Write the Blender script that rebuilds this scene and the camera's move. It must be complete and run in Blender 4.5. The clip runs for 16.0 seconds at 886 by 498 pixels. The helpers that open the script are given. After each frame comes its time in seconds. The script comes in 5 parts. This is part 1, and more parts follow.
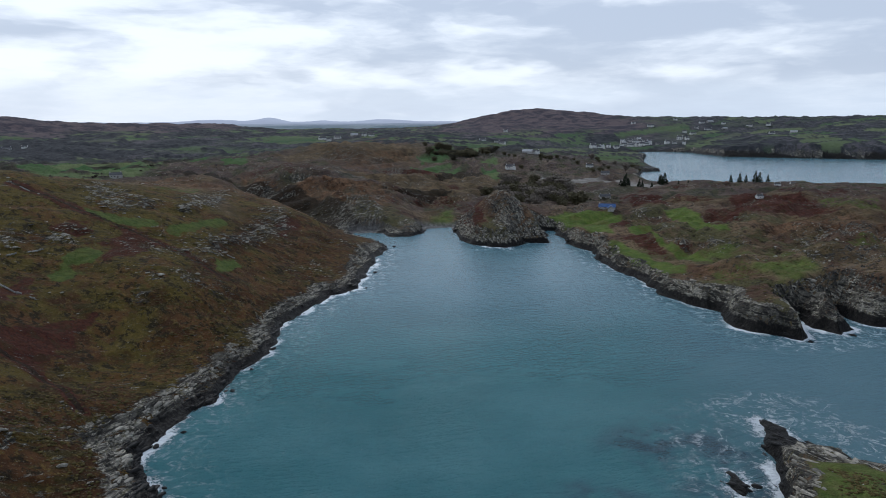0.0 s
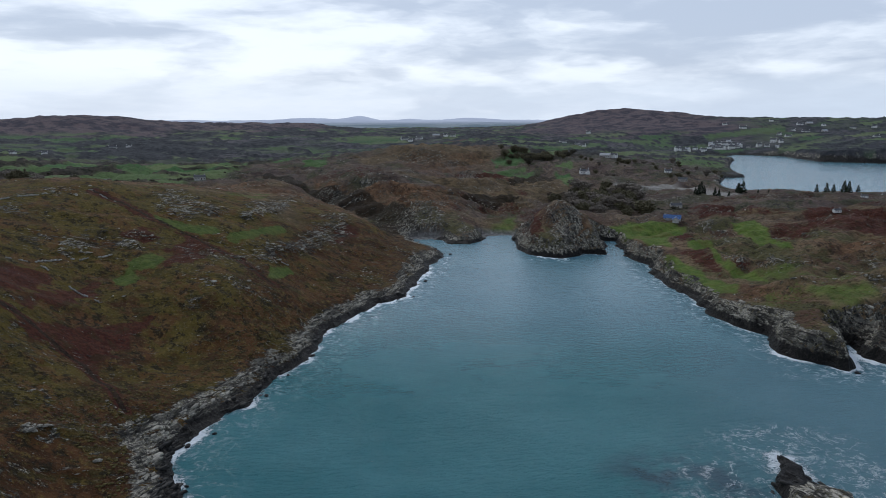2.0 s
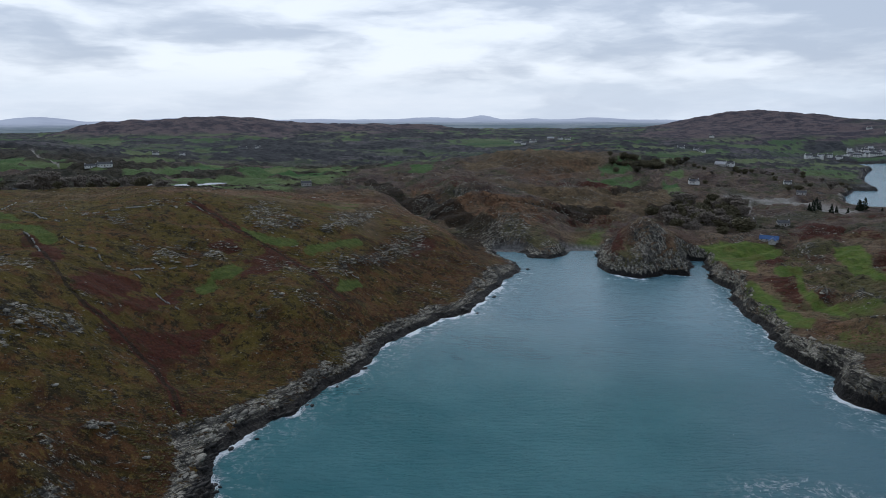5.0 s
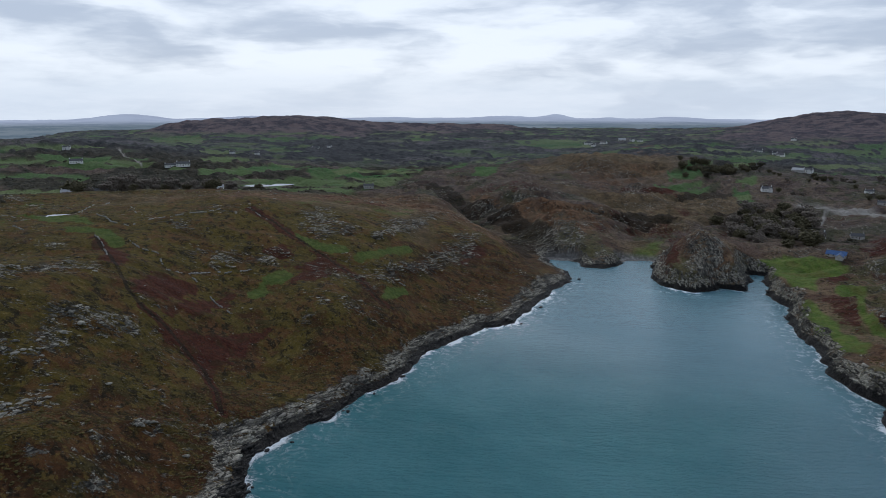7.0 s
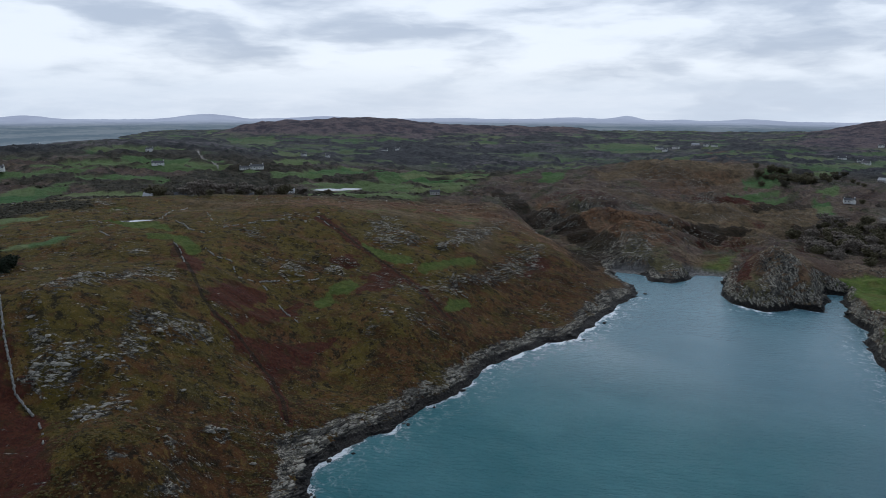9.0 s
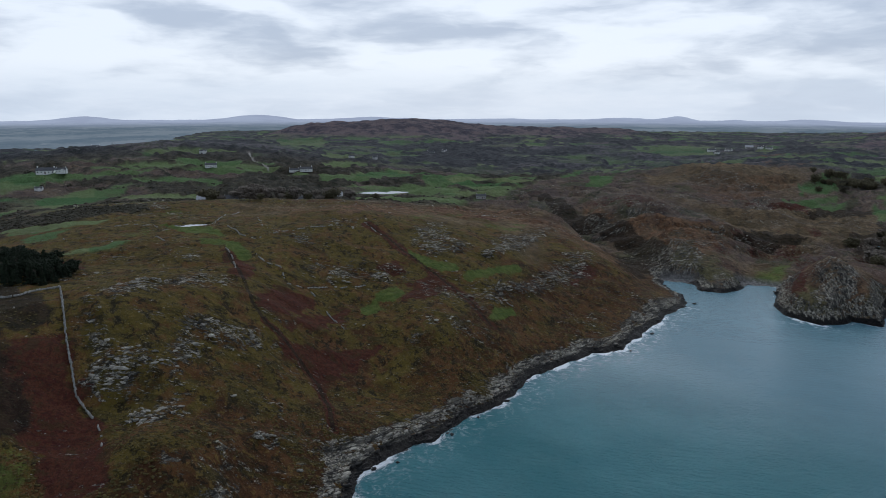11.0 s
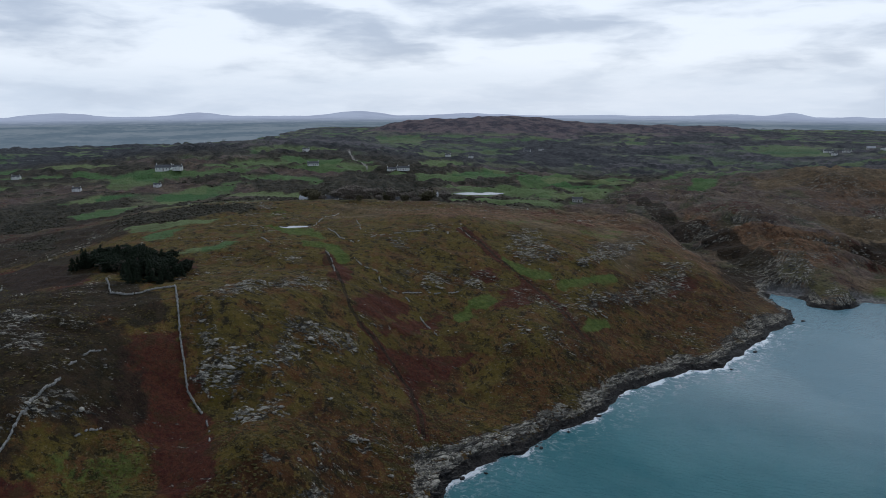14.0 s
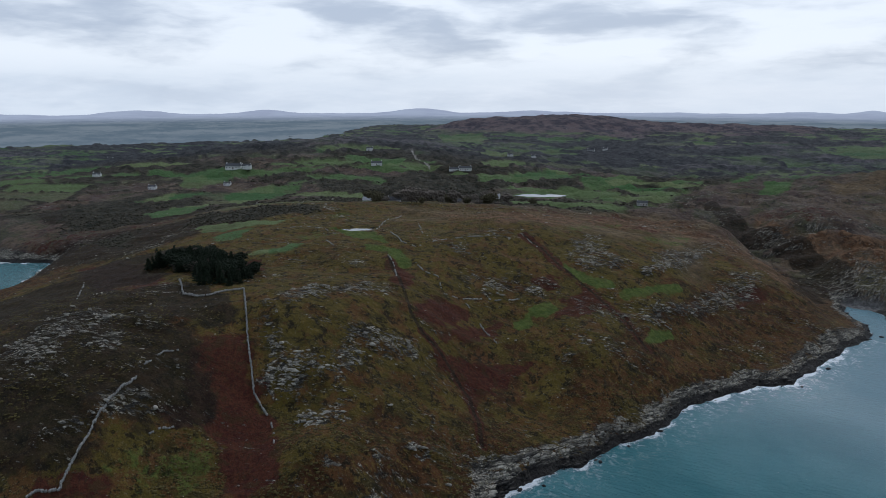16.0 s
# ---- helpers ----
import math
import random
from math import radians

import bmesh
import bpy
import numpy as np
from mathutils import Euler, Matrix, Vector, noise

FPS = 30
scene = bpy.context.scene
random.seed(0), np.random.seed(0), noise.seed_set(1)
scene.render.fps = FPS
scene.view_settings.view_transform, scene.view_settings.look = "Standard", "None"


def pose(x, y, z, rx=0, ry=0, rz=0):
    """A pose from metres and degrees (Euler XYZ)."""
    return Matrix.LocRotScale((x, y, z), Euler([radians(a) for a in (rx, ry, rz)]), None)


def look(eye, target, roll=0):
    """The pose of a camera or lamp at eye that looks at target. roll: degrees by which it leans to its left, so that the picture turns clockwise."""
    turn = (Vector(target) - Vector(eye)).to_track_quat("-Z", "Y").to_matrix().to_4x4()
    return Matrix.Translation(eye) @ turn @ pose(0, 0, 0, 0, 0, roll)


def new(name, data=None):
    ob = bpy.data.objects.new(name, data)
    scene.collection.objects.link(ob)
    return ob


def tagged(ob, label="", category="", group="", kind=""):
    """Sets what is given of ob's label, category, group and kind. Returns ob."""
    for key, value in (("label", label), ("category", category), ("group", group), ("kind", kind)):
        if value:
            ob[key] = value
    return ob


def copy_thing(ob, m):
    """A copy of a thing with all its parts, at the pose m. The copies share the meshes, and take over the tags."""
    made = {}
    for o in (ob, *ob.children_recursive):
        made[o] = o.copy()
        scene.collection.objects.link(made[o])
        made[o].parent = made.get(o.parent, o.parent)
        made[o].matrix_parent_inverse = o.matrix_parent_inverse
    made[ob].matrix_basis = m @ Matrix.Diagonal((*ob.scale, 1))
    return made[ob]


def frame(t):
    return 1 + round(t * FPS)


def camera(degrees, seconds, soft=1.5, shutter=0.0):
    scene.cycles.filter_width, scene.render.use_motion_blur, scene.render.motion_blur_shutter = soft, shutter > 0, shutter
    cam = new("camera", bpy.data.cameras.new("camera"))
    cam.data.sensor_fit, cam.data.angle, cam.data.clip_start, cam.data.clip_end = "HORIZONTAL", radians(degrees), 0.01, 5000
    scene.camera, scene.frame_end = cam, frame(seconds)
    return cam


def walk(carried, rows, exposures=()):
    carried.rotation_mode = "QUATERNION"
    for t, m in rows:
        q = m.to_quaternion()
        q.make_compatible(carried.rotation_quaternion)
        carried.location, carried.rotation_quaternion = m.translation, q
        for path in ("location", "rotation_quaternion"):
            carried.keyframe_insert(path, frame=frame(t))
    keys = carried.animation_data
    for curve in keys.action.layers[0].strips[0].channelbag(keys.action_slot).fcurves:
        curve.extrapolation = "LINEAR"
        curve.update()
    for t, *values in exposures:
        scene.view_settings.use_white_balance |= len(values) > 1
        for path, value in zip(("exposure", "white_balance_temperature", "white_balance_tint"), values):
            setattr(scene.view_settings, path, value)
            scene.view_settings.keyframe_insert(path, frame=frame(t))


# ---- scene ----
cam = camera(65.09, 16.0, soft=0.8)
# seconds, place of the drone, pitch, heading (to the left of north), lean
PATH = [
    (0, -0.00, -0.00, 80.00, -11.295, 0.036, -0.164),
    (0.5, 4.65, -0.99, 81.77, -11.335, 1.808, -0.149),
    (1, 9.37, -1.91, 83.64, -11.411, 3.663, -0.130),
    (1.5, 14.02, -2.80, 85.58, -11.460, 5.446, -0.118),
    (2, 18.65, -3.57, 87.57, -11.487, 7.296, -0.119),
    (2.5, 23.22, -4.12, 89.48, -11.504, 9.075, -0.120),
    (3, 27.78, -4.44, 91.39, -11.510, 10.914, -0.122),
    (3.5, 32.35, -4.71, 93.19, -11.501, 12.638, -0.116),
    (4, 36.91, -4.83, 95.03, -11.516, 14.320, -0.113),
    (6.5, 57.38, -3.65, 103.95, -11.835, 22.124, -0.064),
    (7, 59.37, -3.61, 105.58, -11.851, 23.605, 0.019),
    (7.5, 60.55, -3.62, 107.13, -11.925, 25.106, 0.102),
    (8, 60.74, -3.72, 108.88, -11.933, 26.676, 0.154),
    (8.5, 60.55, -3.85, 110.54, -11.893, 28.129, 0.191),
    (9, 60.42, -3.96, 112.03, -11.855, 29.107, 0.204),
    (11.5, 60.31, -4.28, 116.99, -11.909, 34.189, 0.041),
    (12, 60.39, -4.38, 117.98, -11.959, 35.569, 0.013),
    (12.5, 60.42, -4.49, 118.95, -12.043, 36.823, -0.007),
    (13, 60.35, -4.62, 120.00, -12.094, 38.179, -0.010),
    (13.5, 60.27, -4.61, 120.97, -12.164, 39.443, -0.017),
    (14, 60.18, -4.65, 122.02, -12.248, 40.780, -0.031),
    (14.5, 60.08, -4.68, 123.15, -12.325, 42.030, -0.043),
    (15, 59.97, -4.76, 124.28, -12.380, 43.325, -0.054),
    (15.5, 59.94, -4.82, 125.43, -12.458, 44.576, -0.067),
    (16, 59.90, -4.94, 126.64, -12.509, 45.875, -0.085),
]
walk(cam, [(t, pose(x, y, z, 90 + p, 0, h) @ pose(0, 0, 0, 0, 0, r)) for t, x, y, z, p, h, r in PATH],
     exposures=[(0, 0.14, 6050, 10), (1.5, 0.12, 6050, 10), (6, 0.0, 6050, 10), (16, -0.03, 6050, 10)])

# ---------------------------------------------------------------- sky and light
def nodes_of(owner):
    owner.use_nodes = True
    owner.node_tree.nodes.clear()
    return owner.node_tree


class Net:
    """Short way to write node trees."""

    def __init__(self, tree):
        self.tree = tree

    def add(self, kind, inputs=None, **settings):
        n = self.tree.nodes.new(kind)
        if "operation" in settings:
            n.operation = settings["operation"]
        if "interpolation_type" in settings:
            n.interpolation_type = settings["interpolation_type"]
        if "rotation_type" in settings:
            n.rotation_type = settings["rotation_type"]
        if "attribute_name" in settings:
            n.attribute_name = settings["attribute_name"]
        for k, v in (inputs or {}).items():
            self.put(n.inputs[k], v)
        return n

    def put(self, socket, v):
        if isinstance(v, bpy.types.NodeSocket):
            self.tree.links.new(v, socket)
        elif isinstance(v, tuple) and len(v) == 3 and socket.type == "RGBA":
            socket.default_value = (*v, 1)
        else:
            socket.default_value = v

    def math(self, op, a, b=0.0, c=0.0, clamp=False):
        n = self.tree.nodes.new("ShaderNodeMath")
        n.operation, n.use_clamp = op, clamp
        for s, v in zip(n.inputs, (a, b, c)):
            self.put(s, v)
        return n.outputs[0]

    def mix(self, f, a, b, blend="MIX"):
        n = self.tree.nodes.new("ShaderNodeMix")
        n.data_type, n.blend_type = "RGBA", blend
        self.put(n.inputs[0], f), self.put(n.inputs[6], a), self.put(n.inputs[7], b)
        return n.outputs[2]

    def noise(self, vector, scale, detail=4.0, rough=0.55, distort=0.0):
        n = self.add("ShaderNodeTexNoise", {"Scale": scale, "Detail": detail, "Roughness": rough, "Distortion": distort})
        if vector is not None:
            self.put(n.inputs["Vector"], vector)
        return n.outputs[0]

    def step(self, v, a, b):
        """Smooth ramp of v from 0 at a to 1 at b."""
        n = self.add("ShaderNodeMapRange", interpolation_type="SMOOTHSTEP")
        for k, val in (("Value", v), ("From Min", a), ("From Max", b)):
            self.put(n.inputs[k], val)
        return n.outputs[0]

    def attr(self, name):
        return self.add("ShaderNodeAttribute", attribute_name=name).outputs["Fac"]

    def scaled(self, vector, x, y, z):
        n = self.add("ShaderNodeVectorMath", operation="MULTIPLY")
        self.put(n.inputs[0], vector)
        n.inputs[1].default_value = (x, y, z)
        return n.outputs[0]


SUN_HEIGHT, SUN_TURN = radians(40), radians(-28)  # behind thin cloud, ahead of the drone

world = bpy.data.worlds.new("overcast_sky")
scene.world = world
w = Net(nodes_of(world))
ray_dir = w.add("ShaderNodeTexCoord").outputs["Generated"]
parts_of = w.add("ShaderNodeSeparateXYZ", {0: ray_dir})
up = parts_of.outputs[2]
clear = w.add("ShaderNodeTexSky")
clear.sky_type, clear.sun_disc, clear.altitude = "NISHITA", False, 50
clear.sun_elevation, clear.sun_rotation = SUN_HEIGHT, SUN_TURN
clear_lit = w.mix(1.0, clear.outputs[0], (0.10, 0.10, 0.10), "MULTIPLY")
flat = w.scaled(ray_dir, 4.2, 4.2, 17)
warp = w.noise(flat, 1.1, 4, 0.55)
bent = w.add("ShaderNodeVectorMath", {0: flat, 1: w.add("ShaderNodeCombineXYZ", {0: w.math("MULTIPLY", warp, 1.1), 2: warp}).outputs[0]}, operation="ADD").outputs[0]
big = w.noise(bent, 1.15, 6, 0.48)
small = w.noise(w.scaled(ray_dir, 11, 11, 60), 1.0, 6, 0.6)
cover = w.math("ADD", w.math("MULTIPLY", big, 0.82), w.math("MULTIPLY", small, 0.18))
high = w.step(up, 0.05, 0.16)
east_side = w.step(parts_of.outputs[0], -0.25, 0.5)
# thicker grey cloud overhead, brighter cloud lower down, a blue-grey veil along the horizon
thick = w.math("ADD", cover, w.math("ADD", w.math("MULTIPLY", high, 0.025), w.math("MULTIPLY", east_side, 0.12)))
grey = w.mix(w.step(thick, 0.42, 0.66), (0.89, 0.93, 0.98), (0.50, 0.56, 0.66))
grey = w.mix(w.math("MULTIPLY", w.step(up, 0.055, 0.012), w.math("ADD", 0.25, w.math("MULTIPLY", small, 0.8))), grey, (0.66, 0.74, 0.84))
# heavy cloud overhead
grey = w.mix(w.step(up, 0.30, 0.75), grey, w.mix(w.step(cover, 0.4, 0.62), (0.44, 0.49, 0.58), (0.33, 0.38, 0.47)))
sky_colour = w.mix(0.93, clear_lit, grey)
w.put(w.add("ShaderNodeOutputWorld").inputs[0], w.add("ShaderNodeBackground", {0: sky_colour, 1: 1.0}).outputs[0])

sun = new("sun", bpy.data.lights.new("sun", "SUN"))
sun.data.energy, sun.data.angle, sun.data.color = 1.0, radians(12), (1.0, 0.96, 0.9)
sun.matrix_world = look((0, 0, 0), (math.sin(SUN_TURN) * -1, -math.cos(SUN_TURN), -math.tan(SUN_HEIGHT)))

# ---------------------------------------------------------------- shape of the land
# x, y, height, radius
FAR_HILLS_A = [(600, 2100, 51.6, 600), (-1200, 1700, 63.9, 380), (-600, 300, 29.0, 380), (300, 2300, 30.9, 140), (1500, 1800, 36.1, 380),
    (400, 1400, -25.6, 140), (-300, 200, 14.8, 140), (-1000, 700, 34.5, 230), (-200, 2400, -20.2, 230), (300, 400, 20.3, 140),
    (-1200, 1700, 8.9, 140), (-300, 500, -14.2, 140), (-100, 1100, 15.4, 140), (-2100, 900, -4.0, 600), (0, 1500, 7.6, 140),
    (0, 200, -36.1, 140), (-500, 100, -24.9, 140), (100, 700, -4.3, 140), (1500, 2600, 10.1, 140), (1400, 1000, 11.5, 380),
    (-1300, 1000, 7.7, 140), (-1000, 1400, -16.8, 140), (-200, -100, 28.0, 140)]
FAR_HILLS_B = [(-400, 1200, -8.7, 140), (-500, 1700, 5.0, 140), (700, 2600, -10.2, 140), (-1500, 2100, -14.2, 140), (-1700, 1500, -23.4, 140),
    (-1300, 400, -7.6, 230), (300, 1100, -7.6, 140), (700, 1600, -11.8, 140), (600, 1300, 6.4, 140), (100, 2300, 16.4, 140),
    (0, 2100, -9.0, 140), (-400, 2300, 11.4, 140), (-600, 2100, -9.3, 140), (-1300, 1300, -16.1, 140), (-800, 1600, -11.9, 140),
    (200, 200, 21.1, 140), (-200, 300, 37.5, 140), (0, 400, -7.9, 140), (-1000, 2000, -22.7, 140), (-600, 1000, -3.7, 140),
    (-1400, 1800, -16.6, 140), (-200, 700, 13.3, 140), (-100, 900, -9.0, 140)]
FAR_HILLS_C = [(-1440, 1490, 16, 90), (-1545, 1400, -20, 90), (-866, 1902, 13, 90), (-690, 1985, 16, 100), (-560, 2030, 13, 110), (800, 1200, -4.2, 140), (-600, 2700, 2.9, 140), (-1400, 800, -3.9, 140), (100, 1000, 6.2, 140)]
NEAR_HILLS_A = [(40, 460, 14.2, 22), (-160, 140, 12.1, 30), (-200, -60, -10.6, 70), (-100, 480, -13.6, 22), (-60, 540, 9.0, 30),
    (-200, 940, 9.8, 70), (-40, 420, -10.9, 30), (-140, 400, 1.8, 45), (-200, 60, 9.5, 45), (-380, 40, -7.9, 70),
    (-160, 540, -8.4, 22), (300, 360, -8.0, 70), (-280, 280, -9.4, 45), (-120, 600, 7.2, 30), (0, 520, -3.6, 22),
    (220, 880, -3.1, 110), (-60, 320, -7.5, 30), (-100, 40, -5.2, 30), (-100, 180, -4.4, 22), (-440, 240, 7.0, 70),
    (-280, 500, 5.9, 70), (200, 620, 6.1, 45), (-20, 760, -2.4, 110)]
NEAR_HILLS_B = [(-140, 320, 4.3, 30), (80, 300, 4.2, 70), (-160, 480, 9.8, 22), (20, 420, 3.6, 22), (-120, 500, -6.3, 22),
    (40, 500, 7.2, 22), (220, 300, -4.7, 22), (-60, 440, -10.3, 22), (-40, 640, -5.9, 22), (420, 480, -3.4, 70),
    (-140, 100, -5.3, 22), (-100, 100, 6.8, 22), (-140, 220, -4.8, 22), (-160, 60, 6.7, 22), (-200, 300, 4.1, 22),
    (-60, 600, 3.8, 22), (-40, 480, 2.5, 22), (140, 940, 5.4, 70), (0, 480, -9.9, 22), (-340, 840, -2.3, 70),
    (-40, 940, -4.7, 45), (-100, 320, 3.6, 22), (140, 440, -3.8, 30)]
NEAR_HILLS_C = [(-400, 340, -2.4, 30), (-320, 120, 1.5, 22), (-140, -40, -7.4, 30), (-60, 100, -8.5, 22), (-120, 60, -4.4, 22),
    (80, 460, -7.8, 22), (-60, 260, -5.5, 22), (-140, 940, 8.8, 45), (-80, 880, -2.9, 30), (40, 600, -1.6, 45),
    (140, 760, -3.9, 45), (320, 940, -5.4, 70), (-80, 420, 1.7, 22), (220, 500, 1.9, 45), (-20, 460, 4.9, 22),
    (-100, 240, 4.5, 22), (100, 320, -3.6, 22), (-120, 440, 4.8, 22), (-100, 200, -4.3, 22), (-180, 560, -5.6, 22),
    (0, 560, -5.2, 22), (100, 480, 3.5, 22), (80, 420, 2.5, 22)]
NEAR_HILLS_D = [(-300, 200, -2.2, 45), (-160, 180, 4.0, 22), (-200, 180, -1.4, 22), (-220, 120, 2.5, 22), (-260, 340, -1.8, 22),
    (-80, 400, 4.7, 22), (160, 280, -1.6, 22), (-140, 520, -8.7, 22), (-120, 540, 4.7, 22), (-80, 560, -2.2, 22),
    (-220, 500, -4.8, 22), (-180, 500, 3.1, 22), (-280, -60, -9.6, 70), (-420, 120, -3.7, 45), (-160, 20, -1.7, 22),
    (-440, 940, -3.8, 70), (-140, 140, 2.8, 22)]
# small knolls and dips: x, y, height, radius
KNOLLS = [(37, 446, 8, 9), (30, 456, 4, 12), (-97, 101, 5, 12), (-131, 96, -4, 12), (-86, 238, 3, 16), (-85, 119, -2.5, 14), (52, 436, 3, 8), (-100, 552, 6, 28), (-68, 520, 4, 16), (-145, 612, 7, 34), (-115, 960, 9, 60), (-40, 1010, 5, 40), (158, 622, -6, 35), (158, 668, -8, 35)]
LOW = 4.0  # height of the plain

# shorelines, land on the left hand side when followed
WEST_SHORE = [(-560, 112), (-525, 138), (-510, 134), (-490, 120), (-456, 101), (-440, 84), (-400, 0), (-320, -80), (-220, -95),
    (-140, -55), (-95, 0), (-75, 40), (-64, 85), (-58, 112), (-61, 133), (-67, 142), (-73, 153), (-70, 163), (-66, 182), (-64, 204),
    (-60, 222), (-60, 250), (-57, 272), (-50, 296), (-38, 308), (-39, 325), (-36, 352), (-37, 374), (-33, 404), (-40, 423)]
COVE_SHORE = [(-57, 440), (-62, 456), (-41, 452), (-34, 442), (-20, 442), (-13, 455), (-12, 472), (5, 477), (7, 456), (11, 428),
    (18, 412), (28, 406), (38, 404), (46, 411), (50, 421), (56, 420), (64, 419), (67, 436), (66, 462), (74, 462), (76, 420), (80, 401),
    (85, 392), (84, 362), (88, 342), (93, 332), (94, 313), (96, 298), (103, 283), (109, 270), (110, 254), (112, 245)]
EAST_SHORE = [(119, 239), (127, 233), (131, 242), (135, 262), (138, 262), (137, 247), (144, 240), (152, 248), (152, 264), (157, 266),
    (160, 250), (172, 246), (190, 262), (205, 246), (300, 236), (500, 270), (700, 330), (800, 450), (700, 560), (520, 640), (400, 690),
    (300, 722), (240, 735), (222, 757), (232, 830), (262, 915), (288, 925), (296, 1020), (318, 1110), (352, 1215), (338, 1300),
    (318, 1372), (376, 1342), (404, 1368), (468, 1335), (483, 1206), (583, 1171), (713, 1125), (1200, 1050), (3000, 900), (7000, 800),
    (7000, 7000), (-7000, 7000), (-7000, -400), (-3500, -300), (-1500, -60), (-800, 60)]
SKERRY = [(83, 170), (81, 164), (79, 158), (77, 152), (75, 145), (72, 138), (70, 132), (64, 118), (80, 96), (120, 92), (138, 106), (124, 128), (100, 134), (91, 141), (89, 148), (87, 156), (86, 164)]
REEF = [(64, 143), (65.5, 143), (65, 136), (64, 131), (62.5, 131), (63, 137)]


def lattice(ix, iy, seed):
    h = (ix.astype(np.int64) * 374761393 + iy.astype(np.int64) * 668265263 + seed * 974711) & 0xFFFFFFFF
    h = ((h ^ (h >> 13)) * 1274126177) & 0xFFFFFFFF
    return ((h ^ (h >> 16)) & 0xFFFF) / 65535.0


def value_noise(x, y, size, seed):
    """Smooth noise from -1 to 1, with bumps of about that size in metres."""
    u, v = x / size, y / size
    iu, iv = np.floor(u), np.floor(v)
    fu, fv = u - iu, v - iv
    fu, fv = fu * fu * fu * (fu * (fu * 6 - 15) + 10), fv * fv * fv * (fv * (fv * 6 - 15) + 10)
    a, b = lattice(iu, iv, seed), lattice(iu + 1, iv, seed)
    c, d = lattice(iu, iv + 1, seed), lattice(iu + 1, iv + 1, seed)
    return 2 * (a + (b - a) * fu + (c - a) * fv + (a - b - c + d) * fu * fv) - 1


def fbm(x, y, size, seed, octaves=4, gain=0.5):
    total, amount, norm = 0.0, 1.0, 0.0
    for k in range(octaves):
        ca, sa = math.cos(0.6 * k + 0.3), math.sin(0.6 * k + 0.3)
        total = total + amount * value_noise(ca * x - sa * y, sa * x + ca * y, size, seed + 17 * k)
        norm += amount
        size, amount = size / 2.03, amount * gain
    return total / norm


def ramp(v, a, b):
    t = np.clip((v - a) / (b - a), 0, 1)
    return t * t * (3 - 2 * t)


def shore_distance(x, y, ring):
    """Distance to a closed shoreline, positive on land."""
    best, inside = np.full(x.shape, 1e18), np.zeros(x.shape, bool)
    for (ax, ay), (bx, by) in zip(ring, ring[1:] + ring[:1]):
        dx, dy = bx - ax, by - ay
        t = np.clip(((x - ax) * dx + (y - ay) * dy) / (dx * dx + dy * dy), 0, 1)
        best = np.minimum(best, (x - ax - t * dx) ** 2 + (y - ay - t * dy) ** 2)
        if ay != by:
            inside ^= ((ay > y) != (by > y)) & (x < ax + (y - ay) / (by - ay) * dx)
    d = np.sqrt(best)
    return np.where(inside, d, -d)


MAINLAND = WEST_SHORE + COVE_SHORE + EAST_SHORE


def coast(x, y):
    """Distance to the sea, positive on land, with a broken rocky edge."""
    d = np.maximum(shore_distance(x, y, MAINLAND), np.maximum(shore_distance(x, y, SKERRY), shore_distance(x, y, REEF)))
    near = np.exp(-np.abs(d) / 60)
    return d + near * (2.6 * fbm(x, y, 16, 5, 3) + 1.5 * fbm(x, y, 5, 9, 2))


def soft_min(a, b, k):
    h = np.clip(0.5 + 0.5 * (b - a) / k, 0, 1)
    return b + (a - b) * h - k * h * (1 - h)


def in_ellipse(x, y, e, edge=0.35):
    """1 inside the ellipse (x, y, half axes, turn in degrees), 0 outside, with a ragged edge."""
    ex, ey, ra, rb, turn = e
    c, s = math.cos(radians(turn)), math.sin(radians(turn))
    u, v = ((x - ex) * c + (y - ey) * s) / ra, (-(x - ex) * s + (y - ey) * c) / rb
    q = np.sqrt(u * u + v * v)
    near = q < 1.8
    out = np.zeros(x.shape)
    if near.any():
        q = q[near] + 0.4 * fbm(x[near], y[near], min(ra, rb) * 0.9, 31, 4)
        out[near] = 1 - ramp(q, 1 - edge / 2, 1 + edge / 2)
    return out


def hills(x, y):
    z = np.full(x.shape, LOW)
    for hx, hy, h, r in FAR_HILLS_A + FAR_HILLS_B + FAR_HILLS_C + NEAR_HILLS_A + NEAR_HILLS_B + NEAR_HILLS_C + NEAR_HILLS_D + KNOLLS:
        z += h * np.exp(-((x - hx) ** 2 + (y - hy) ** 2) / (2 * r * r))
    return z


def along(x, y, line, half):
    """1 on a strip that follows the line, 0 off it."""
    best = np.full(x.shape, 1e9)
    for (ax, ay), (bx, by) in zip(line, line[1:]):
        t = np.clip(((x - ax) * (bx - ax) + (y - ay) * (by - ay)) / ((bx - ax) ** 2 + (by - ay) ** 2), 0, 1)
        best = np.minimum(best, np.hypot(x - ax - t * (bx - ax), y - ay - t * (by - ay)))
    return 1 - ramp(best, half * 0.6, half * 1.3)


